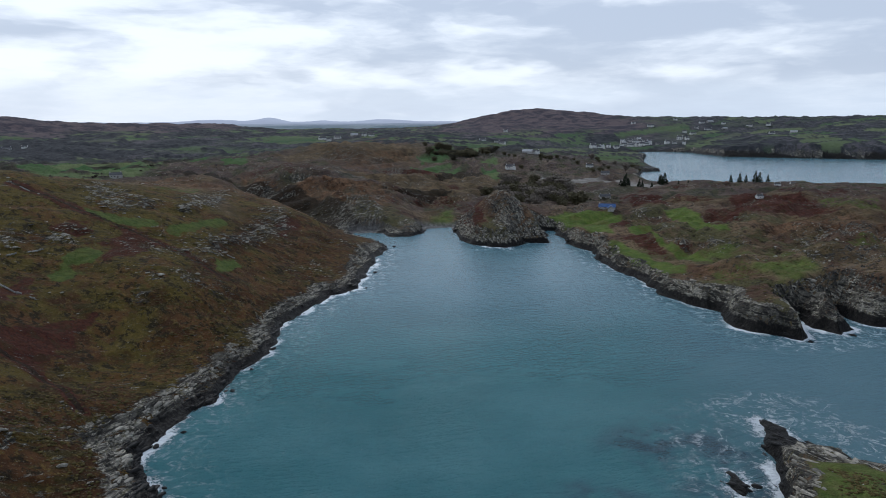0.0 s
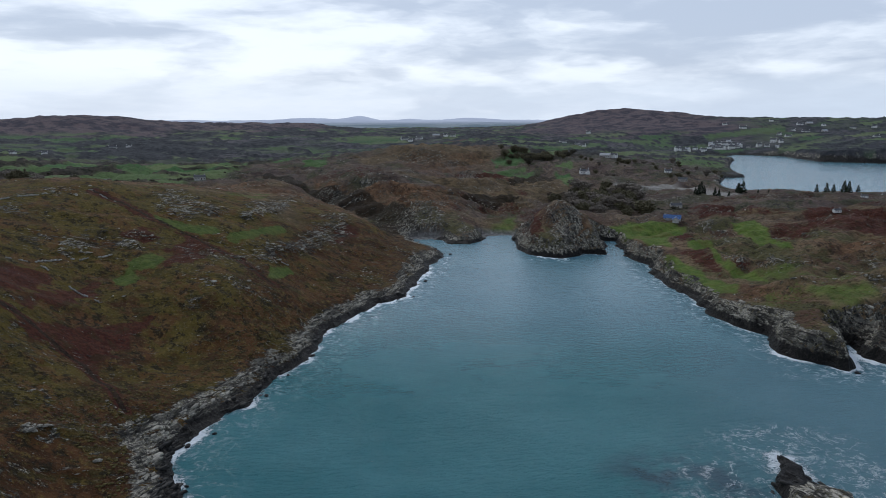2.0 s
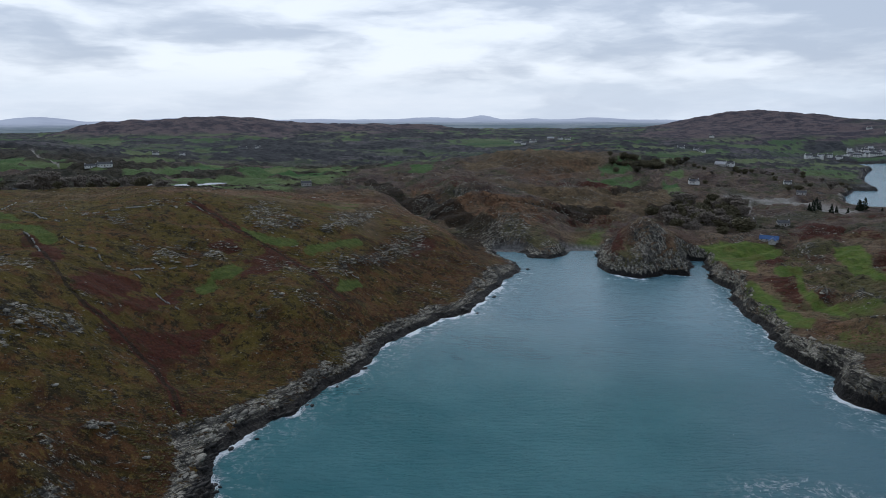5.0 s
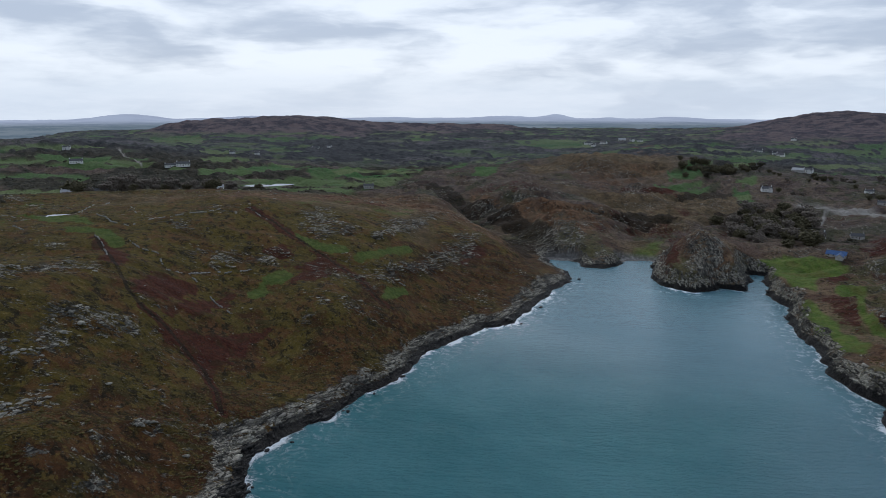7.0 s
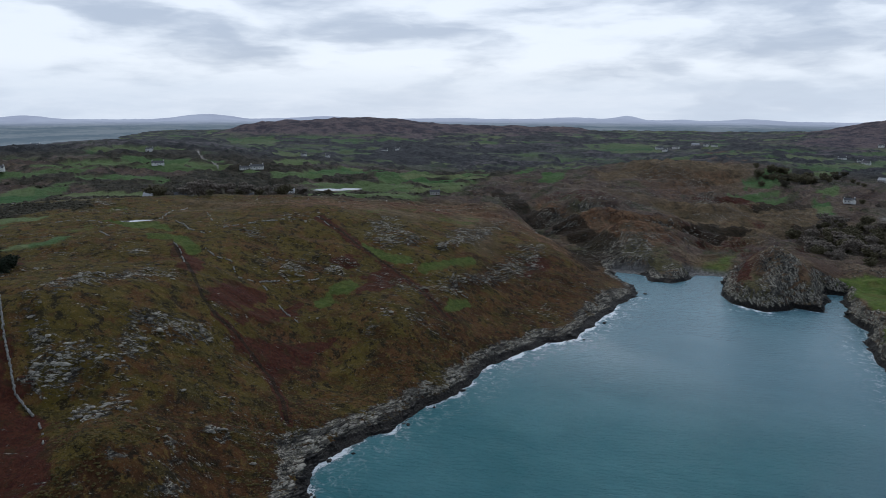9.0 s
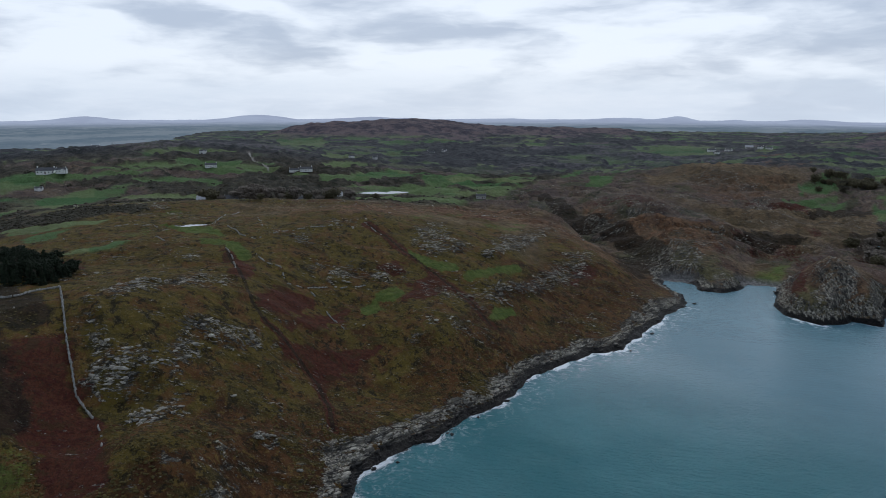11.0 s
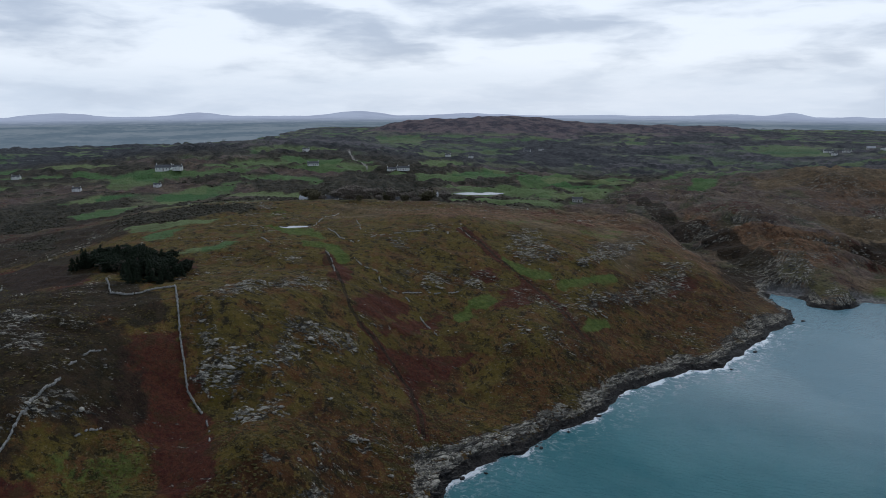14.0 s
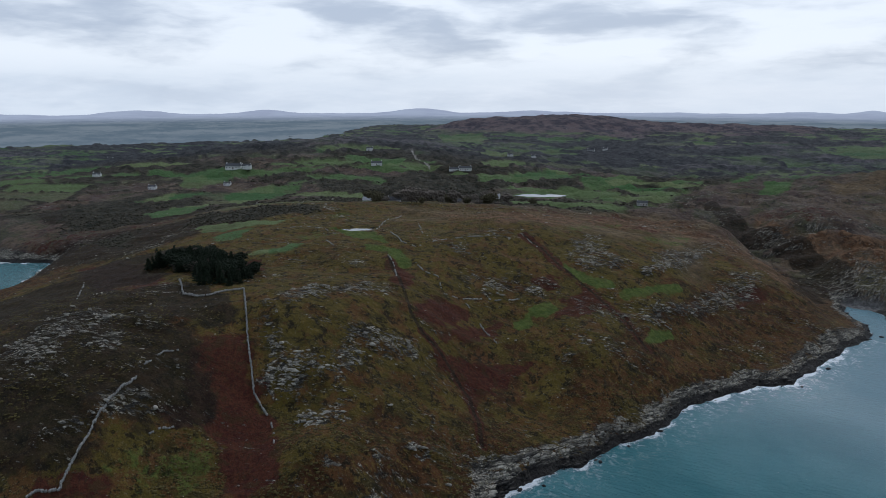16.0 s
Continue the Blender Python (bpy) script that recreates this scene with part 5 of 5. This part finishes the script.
def build_wall(line, tall, label):
    at, dims, turns = [], [], []
    for (ax, ay), (bx, by) in zip(line, line[1:]):
        long = math.hypot(bx - ax, by - ay)
        turn = math.atan2(by - ay, bx - ax)
        for k in range(max(2, int(long / 0.42))):
            t = (k + rng.uniform(0, 1)) / max(2, int(long / 0.42))
            if tall < 0.9 and noise.noise(Vector((ax + t * (bx - ax), ay + t * (by - ay), 0)) * 0.35) < -0.08:
                continue
            at.append((ax + t * (bx - ax) + rng.normal(0, 0.1), ay + t * (by - ay) + rng.normal(0, 0.1)))
            dims.append((rng.uniform(0.22, 0.45), rng.uniform(0.16, 0.3), tall * rng.uniform(0.3, 0.55)))
            turns.append(turn + rng.normal(0, 0.2))
    at, dims = np.array(at), np.array(dims)
    z = land(at[:, 0], at[:, 1])[0]
    me = swarm("drystone_wall", SLAB_V, SLAB_F, np.c_[at, z + dims[:, 2] * 0.75], dims, np.array(turns), WALL_STONE, 1.0, 0.22)
    tagged(new("drystone_wall", me), label, "stone wall", "drystone walls on the headland")


for n_wall, line in enumerate(WALLS):
    build_wall(line, 0.95 if n_wall == 0 else 0.92 if n_wall == 2 else 0.6, "tall pale drystone wall crossing red bracken" if n_wall == 0 else "low tumbled drystone wall running over the heath")
for line in WALLS_BEYOND:
    build_wall(line, 0.6, "low broken drystone wall along a rough pasture")


# ---------------------------------------------------------------- pools
def build_pools():
    m, n, shader = material("still_pool_water", 0.05, 0.5)
    shader.inputs["Base Color"].default_value = (0.10, 0.11, 0.11, 1)
    n.put(shader.inputs["Normal"], n.add("ShaderNodeBump", {"Height": n.noise(place_of(n), 0.8, 2, 0.5), "Strength": 0.08, "Distance": 0.2}).outputs[0])
    for (px, py, ra, rb, turn, level), label in zip(POOLS, ("small pale pool on the crest of the headland", "shallow silver pool among green fields")):
        bm = bmesh.new()
        ring = []
        for k in range(48):
            a = math.tau * k / 48
            grow = 1.18 + 0.12 * noise.noise(Vector((math.cos(a) * 1.5, math.sin(a) * 1.5, px)))
            u, v = ra * grow * math.cos(a), rb * grow * math.sin(a)
            c, s = math.cos(radians(turn)), math.sin(radians(turn))
            ring.append(bm.verts.new((px + u * c - v * s, py + u * s + v * c, level)))
        bm.faces.new(ring)
        me = bpy.data.meshes.new("pool")
        bm.to_mesh(me)
        bm.free()
        me.materials.append(m)
        tagged(new("pool", me), label, "water", kind="structure")


build_pools()


# ---------------------------------------------------------------- trees
def trunk_mesh(bm, base, tip, thick, thin, sides=6):
    base, tip = Vector(base), Vector(tip)
    q = (tip - base).to_track_quat("Z", "Y")
    rings = []
    for p, r in ((base, thick), ((base + tip) / 2, (thick + thin) / 2), (tip, thin)):
        rings.append([bm.verts.new(p + q @ Vector((r * math.cos(math.tau * k / sides), r * math.sin(math.tau * k / sides), 0))) for k in range(sides)])
    for a, b in zip(rings, rings[1:]):
        for k in range(sides):
            bm.faces.new((a[k], a[(k + 1) % sides], b[(k + 1) % sides], b[k]))


def crown(name, at, size, turn, mat, root, template=(ICO_V, ICO_F), squash=0.8, jitter=0.45):
    me = swarm(name, template[0], template[1], np.array(at), np.array(size), np.array(turn), mat, squash, jitter)
    ob = new(name, me)
    ob.parent = root


def conifer(tall, wide, seed):
    r = random.Random(seed)
    root = new("conifer_tree")
    bm = bmesh.new()
    trunk_mesh(bm, (0, 0, -0.5), (0, 0, tall * 0.96), 0.022 * tall, 0.01)
    part("trunk", bm, BARK, root, "straight grey trunk")
    at, size, turn = [], [], []
    z = tall * 0.12
    while z < tall * 0.99:
        reach = wide * (1 - z / tall) ** 0.85 * r.uniform(0.75, 1.15) + 0.15
        for k in range(max(3, int(4 + reach * 2.2))):
            a = r.uniform(0, math.tau)
            q = reach * r.uniform(0.35, 1)
            at.append((q * math.cos(a), q * math.sin(a), z + r.uniform(-0.3, 0.3) - 0.22 * q))
            size.append((0.5 + 0.25 * reach, 0.22 + 0.1 * reach, 0.55))
            turn.append(a)
        z += tall * 0.045
    crown("crown", at, size, turn, NEEDLES, root, (SPIKE_V, SPIKE_F), 1.0, 0.4)
    return root


def broadleaf(tall, wide, seed, mat, name="broadleaf_tree"):
    r = random.Random(seed)
    root = new(name)
    bm = bmesh.new()
    trunk_mesh(bm, (0, 0, -0.5), (0.1, 0, tall * 0.5), 0.035 * tall, 0.02 * tall)
    ends = []
    for k in range(5):
        a = math.tau * k / 5 + r.uniform(-0.4, 0.4)
        tip = (wide * 0.55 * math.cos(a), wide * 0.55 * math.sin(a), tall * r.uniform(0.6, 0.85))
        trunk_mesh(bm, (0.05, 0, tall * r.uniform(0.25, 0.45)), tip, 0.014 * tall, 0.004 * tall, 5)
        ends.append(tip)
    part("trunk", bm, BARK, root, "grey trunk with spreading limbs")
    at, size, turn = [], [], []
    for ex, ey, ez in ends + [(0, 0, tall * 0.86), (0, 0, tall * 0.45), (wide * 0.3, 0, tall * 0.38), (-wide * 0.25, wide * 0.2, tall * 0.36)]:
        for k in range(30):
            a, b, q = r.uniform(0, math.tau), r.uniform(-1, 1), r.uniform(0.2, 1) ** 0.5 * wide * 0.42
            h = math.sqrt(1 - b * b)
            at.append((ex + q * h * math.cos(a), ey + q * h * math.sin(a), max(0.12 * tall, ez + q * b * 0.8)))
            size.append(r.uniform(0.06, 0.13) * wide + 0.16)
            turn.append(a)
    crown("crown", at, size, turn, mat, root, (SPIKE_V, SPIKE_F), 1.0, 0.5)
    return root


def plant_all(rows, used):
    """Rows of kinds to choose from, x, y and scale."""
    z = land(np.array([float(q[1]) for q in rows]), np.array([float(q[2]) for q in rows]))[0]
    for (kinds, x, y, scale), ground in zip(rows, z):
        if ground < 1.5:
            continue
        kind = kinds[int(rng.integers(len(kinds)))]
        m = pose(x, y, float(ground) - 0.1, 0, 0, rng.uniform(0, 360)) @ Matrix.Diagonal((scale * rng.uniform(0.85, 1.15), scale * rng.uniform(0.85, 1.15), scale, 1))
        if kind in used:
            copy_thing(kind, m)
        else:
            kind.matrix_basis = m
            used.add(kind)


def build_trees():
    used, rows = set(), []
    firs = [conifer(12, 3.9, 1), conifer(10.5, 3.8, 2), conifer(13, 4.2, 3), conifer(9, 3.4, 4)]
    for k in firs:
        tagged(k, "dark green conifer in a dense windbreak on the headland", "tree", "conifers of the windbreak")
    rounds = [broadleaf(11, 6.5, 31, NEEDLES, "cypress_tree"), broadleaf(9.5, 5.5, 32, LARCH, "larch_tree")]
    tagged(rounds[0], "broad dark evergreen at the back of the windbreak", "tree", "conifers of the windbreak")
    tagged(rounds[1], "bare grey larch among dark conifers", "tree", "conifers of the windbreak")
    for k in range(72):
        t = rng.uniform(0.04, 0.84)
        rows.append((rounds[:1] if k < 52 else rounds[1:], -290 + 88 * t, 142 - 4 * t + rng.uniform(-12, 9), rng.uniform(0.6, 0.9)))
    # the windbreak above the walled valley
    for k in range(74):
        t, s = rng.uniform(0, 0.9), rng.uniform(-1, 1)
        x, y = -294 + 96 * t + s * 7 * 0.55, 130 - 6 * t + 9 * math.sin(3.1 * t) + s * 10
        rows.append((firs, max(x, -286 - 6 * s), y, rng.uniform(0.5, 1.05)))
    oaks = [broadleaf(8, 6, 11, LEAVES), broadleaf(7, 5.5, 12, LEAVES), broadleaf(9, 6, 13, TWIGS), broadleaf(6.5, 5, 14, TWIGS)]
    for k, label in zip(oaks, ("round dull green tree in the valley scrub", "low spreading tree with thinning leaves", "bare grey-brown autumn tree", "small bare thorn tree in rough ground")):
        tagged(k, label, "tree", "trees of the valley")
    thicket = broadleaf(9, 7, 41, BUSHES)
    tagged(thicket, "dense dark evergreen tree beside the fields", "tree", "trees of the valley")
    pines = [conifer(13, 4.4, 21), conifer(11, 4.0, 22)]
    for k in pines:
        tagged(k, "tall dark pine standing above the bay", "tree", "pines by the bay")
    for x, y, s in ((176, 668, 0.72), (180, 674, 0.6), (187, 662, 0.7), (193, 672, 0.66), (201, 668, 0.6), (211, 676, 0.85), (214, 671, 0.85), (210, 669, 0.75), (290, 700, 0.6), (298, 698, 0.8),
                    (306, 702, 0.7), (313, 696, 0.9), (319, 700, 0.85), (326, 697, 0.6), (172, 660, 0.75), (170, 664, 0.6), (228, 672, 0.35), (236, 668, 0.35)):
        rows.append((pines, x, y, s * 1.2))
    # wooded hollow behind the cove
    for k in range(90):
        x, y = 84 + rng.normal(0, 20), 600 + rng.normal(0, 50)
        if 505 < y and not (95 < x < 130 and y < 520):
            rows.append((oaks, x, y, rng.uniform(0.6, 1.25)))
    for k in range(30):
        rows.append((oaks + [thicket], rng.uniform(55, 115), rng.uniform(640, 720), rng.uniform(0.4, 0.9)))
    for k in range(40):
        rows.append((oaks, rng.uniform(60, 260), rng.uniform(820, 1000), rng.uniform(0.4, 0.9)))
    for k in range(40):
        x, y = 18 + rng.normal(0, 26), 965 + rng.normal(0, 24)
        rows.append((oaks[:2] + [thicket], x, y, rng.uniform(0.7, 1.2)))
    for k in range(46):
        x, y = rng.uniform(-460, -300), rng.uniform(290, 420) + rng.uniform(0, 60)
        if 0.55 * x + y > 130:
            rows.append((oaks, x, y, rng.uniform(0.6, 1.1)))
    plant_all(rows, used)


build_trees()


def build_scrub():
    x, y, r = seen_wedge(90000, 430, 900)
    z, d, rock = land(x, y)
    field, tint, scrub = patches(x, y)
    keep = (scrub > 0.5) & (d > 12) & (rng.uniform(0, 1, len(x)) < 0.5) & (r < 900) & (flat_shore(x, y) < 0.1)
    x, y, z, r = x[keep], y[keep], z[keep], r[keep]
    size = rng.uniform(0.7, 1.6, len(x)) * (0.7 + r / 1900)
    at = np.stack([x, y, z + size * 0.1], -1)
    me = swarm("hedges_and_scrub", ICO_V, ICO_F, at, np.stack([size, size, size * rng.uniform(0.5, 0.8, len(x))], -1), rng.uniform(0, 6.28, len(x)), BUSHES, 1.0, 0.45)
    me.polygons.foreach_set("use_smooth", np.ones(len(me.polygons), bool))
    tagged(new("hedges_and_scrub", me), "dark hedges and scrub between the fields", "scrub", kind="stuff")
    x, y, r = seen_wedge(70000, 120, 620)
    z, d, rock = land(x, y)
    keep = (fbm(x, y, 22, 151, 3) > 0.08) & (d > 10) & (in_plots(x, y, GRASS_HEADLAND + LAWNS_MOWN + BRACKEN_HEADLAND + BRACKEN_VALLEY) < 0.3) & (rock < 0.4)
    x, y, z = x[keep], y[keep], z[keep]
    size = rng.uniform(0.15, 0.5, len(x))
    me = swarm("heath_tussocks", SPIKE_V, SPIKE_F, np.stack([x, y, z], -1), np.stack([size * 1.4, size * 1.4, size * 0.55], -1), rng.uniform(0, 6.28, len(x)), GORSE, 1.0, 0.4)
    tagged(new("heath_tussocks", me), "olive and brown tussocks of heather and gorse", "heather", kind="stuff")


build_scrub()


# ---------------------------------------------------------------- houses
def box(bm, x0, x1, y0, y1, z0, z1):
    v = [bm.verts.new(p) for p in ((x0, y0, z0), (x1, y0, z0), (x1, y1, z0), (x0, y1, z0), (x0, y0, z1), (x1, y0, z1), (x1, y1, z1), (x0, y1, z1))]
    for f in ((0, 3, 2, 1), (4, 5, 6, 7), (0, 1, 5, 4), (1, 2, 6, 5), (2, 3, 7, 6), (3, 0, 4, 7)):
        bm.faces.new([v[k] for k in f])


def gable_wall(long, deep, tall, ridge):
    bm = bmesh.new()
    h, g = long / 2, deep / 2
    a = [bm.verts.new((-h, y, z)) for y, z in ((-g, -1.0), (g, -1.0), (g, tall), (0, ridge), (-g, tall))]
    b = [bm.verts.new((h, v.co.y, v.co.z)) for v in a]
    bm.faces.new(a[::-1]), bm.faces.new(b)
    for k in range(5):
        bm.faces.new((a[k], a[(k + 1) % 5], b[(k + 1) % 5], b[k]))
    return bm


def roof_slabs(long, deep, tall, ridge, over=0.35, thick=0.18):
    bm = bmesh.new()
    h, g = long / 2 + over, deep / 2 + over
    drop = tall - (ridge - tall) * over / (deep / 2)
    for s in (-1, 1):
        lo = [bm.verts.new((x, y, z)) for x, y, z in ((-h, s * g, drop + 0.05), (h, s * g, drop + 0.05), (h, 0, ridge + 0.05), (-h, 0, ridge + 0.05))]
        hi = [bm.verts.new((v.co.x, v.co.y, v.co.z + thick)) for v in lo]
        bm.faces.new(lo), bm.faces.new(hi[::-1])
        for k in range(4):
            bm.faces.new((lo[k], hi[k], hi[(k + 1) % 4], lo[(k + 1) % 4]))
    bmesh.ops.recalc_face_normals(bm, faces=bm.faces)
    return bm


def house(name, long, deep, tall, walls, roof, label, group, storeys=1, wing=0.0, chimneys=2):
    """A gabled house: walls, two roof slopes, chimneys, windows with frames, a door, and perhaps a wing."""
    root = new(name)
    ridge = tall + deep * 0.36
    part("wall", gable_wall(long, deep, tall, ridge), walls, root)
    part("roof", roof_slabs(long, deep, tall, ridge), roof, root, "pitched slate roof")
    for k in range(chimneys):
        bm = bmesh.new()
        x = (long / 2 - 0.7) * (1 if k else -1)
        box(bm, x - 0.45, x + 0.45, -0.35, 0.35, ridge - 0.8, ridge + 1.1)
        box(bm, x - 0.55, x + 0.55, -0.45, 0.45, ridge + 1.1, ridge + 1.25)
        part("chimney", bm, walls, root)
    if wing:
        bm = gable_wall(wing * 2, deep * 0.8, tall * 0.92, tall * 0.92 + deep * 0.28)
        bmesh.ops.rotate(bm, matrix=Matrix.Rotation(math.pi / 2, 3, "Z"), verts=bm.verts)
        bmesh.ops.translate(bm, vec=(long * 0.22, -wing, 0), verts=bm.verts)
        part("wing", bm, walls, root)
        bm = roof_slabs(wing * 2, deep * 0.8, tall * 0.92, tall * 0.92 + deep * 0.28)
        bmesh.ops.rotate(bm, matrix=Matrix.Rotation(math.pi / 2, 3, "Z"), verts=bm.verts)
        bmesh.ops.translate(bm, vec=(long * 0.22, -wing, 0), verts=bm.verts)
        part("wing_roof", bm, roof, root)
    count = max(2, int(long / 3.2))
    for side in (-1, 1):
        for s in range(storeys):
            for k in range(count):
                x = -long / 2 + long * (k + 0.5) / count
                if s == 0 and k == count // 2 and side < 0:
                    bm = bmesh.new()
                    box(bm, x - 0.5, x + 0.5, -deep / 2 - 0.04, -deep / 2 + 0.1, -0.2, 2.05)
                    part("door", bm, DOOR, root)
                    continue
                z = 0.9 + 2.7 * s
                y = side * deep / 2
                bm = bmesh.new()
                box(bm, x - 0.6, x + 0.6, min(y, y + side * 0.03), max(y, y + side * 0.03), z, z + 1.25)
                frame_ob = part("window", bm, FRAME, root)
                bm = bmesh.new()
                box(bm, x - 0.5, x + 0.5, min(y, y + side * 0.05), max(y, y + side * 0.05), z + 0.1, z + 1.15)
                part("pane", bm, GLASS, frame_ob)
    return tagged(root, label, "house", group)


def build_houses():
    used = set()

    def put(kind, x, y, turn, scale=0.85):
        m = pose(x, y, ground_at(x, y) + 0.15, 0, 0, turn) @ Matrix.Scale(scale, 4)
        if kind in used:
            return copy_thing(kind, m)
        kind.matrix_basis = m
        used.add(kind)
        return kind

    village = "white houses of the village"
    a = house("village_house", 11, 6.5, 5.2, WHITE, SLATE, "white two-storey village house with a slate roof", village, 2)
    b = house("village_house", 14, 6.5, 3.0, WHITE, SLATE, "long low white cottage with a slate roof", village)
    c = house("village_house", 9, 7, 5.4, WHITE, PALE_ROOF, "white village house with a pale roof", village, 2, 3.5)
    e = house("village_house", 10, 6.5, 4.8, GREY, SLATE, "grey rendered village house", village, 2)
    rows = [(277, 1297), (290, 1311), (300, 1325), (330, 1398), (334, 1370), (341, 1375), (345, 1400), (360, 1420), (372, 1400), (387, 1476), (397, 1487), (408, 1494), (417, 1496), (394, 1445), (376, 1440),
            (403, 1422), (416, 1433), (425, 1450), (432, 1470), (440, 1440), (462, 1447), (475, 1440), (487, 1419), (500, 1484), (511, 1482), (507, 1460), (318, 1410), (380, 1460), (410, 1465), (395, 1500)]
    rows += [(400 + 26 * math.cos(k * 2.4) * (k / 26) ** 0.5, 1466 + 44 * math.sin(k * 2.4) * (k / 26) ** 0.5) for k in range(26)]
    for k, (x, y) in enumerate(rows):
        if coast(np.array([float(x)]), np.array([float(y)]))[0] > 7:
            put((a, b, c, a, e)[k % 5], x, y, rng.uniform(-40, 40), rng.uniform(0.75, 1.05))
    country = "farmhouses on the slopes"
    f = house("farmhouse", 13, 6.5, 4.4, WHITE, SLATE, "white farmhouse with a slate roof among fields", country, 2, 3.0)
    g = house("farmhouse", 16, 6.5, 3.0, WHITE, SLATE, "long white bungalow beside a field", country)
    h = house("farm_shed", 18, 9, 3.6, GREY, PALE_ROOF, "grey farm shed with a pale sheet roof", country, 1, 0, 0)
    slopes = [(479, 1776), (493, 1674), (622, 1891), (651, 1774), (678, 1792), (689, 1735), (740, 1703), (788, 1708), (693, 1483), (740, 1485), (542, 1580), (549, 1546), (597, 1660), (611, 1625), (644, 1610),
              (141, 1588), (75, 1330), (101, 1317), (109, 1307), (119, 986), (131, 993), (-256, 1493), (-235, 1445), (-228, 1517), (-199, 1575), (-176, 1570), (-160, 1570)]
    for i, (x, y) in enumerate(slopes):
        put((f, g, f, g, h)[i % 5], x, y, rng.uniform(-30, 30), rng.uniform(0.8, 1.05))
    farms = [(-719, 399, 42, 1.2), (-701, 406, 42, 1.0), (-1010, 631, 45, 1.3), (-781, 656, 40, 0.9), (-648, 562, 50, 0.9), (-725, 1163, 20, 0.9), (-719, 1204, 10, 0.9), (-721, 914, 35, 0.9), (-694, 944, 35, 0.8),
             (-571, 648, 40, 1.0), (-583, 639, 40, 0.8), (-843, 282, 45, 0.9), (-685, 286, 40, 0.8), (-632, 345, 40, 0.7), (-1200, 420, 20, 0.9), (-1150, 700, 40, 0.9)]
    for i, (x, y, turn, scale) in enumerate(farms):
        put((g, f, f, f, g)[i % 5], x, y, turn, scale)
    # houses behind the crest of the headland
    crest = "houses behind the headland"
    p = house("cottage", 15, 6.5, 3.0, WHITE, PALE_ROOF, "low white cottage with a pale roof behind the crest", crest)
    q = house("grey_house", 12, 7.5, 5.4, GREY, SLATE, "tall grey house with slate roof and end chimneys", crest, 2, 4)
    s = house("cottage", 13, 6.5, 3.2, GREY, SLATE, "low grey cottage with a dark slate roof", crest)
    for kind, x, y, turn in ((p, -392, 350, 42), (s, -388, 372, 42), (q, -440, 425, 50), (q, -459, 447, 40), (s, -372, 430, 40), (p, -398, 511, 35), (s, -270, 573, 35)):
        put(kind, x, y, turn)
    # near the cove
    near = "houses round the cove"
    blue = house("blue_roofed_house", 15, 7.0, 2.2, GREY, BLUE_ROOF, "grey house with blue slate roofs on a mown lawn", near, 1, 5.5, 1)
    put(blue, 115, 484, -12, 0.75)
    low = house("cottage", 12, 6, 2.9, WHITE, SLATE, "low pale cottage among trees behind the lawn", near)
    put(low, 113, 590, 10)
    cot = house("cottage", 13, 6.5, 3.4, WHITE, SLATE, "white cottage with dark roof beside bare trees", near, 1, 4)
    put(cot, 81, 844, 15)
    for kind, x, y, turn in ((low, 184, 876, 5), (s, 186, 799, -10), (low, 214, 468, 20), (low, 282, 585, -15), (low, 330, 655, 10), (s, 141, 604, 10), (s, -62, 640, 10)):
        put(kind, x, y, turn, 0.5 if x > 200 else 0.85)


build_houses()
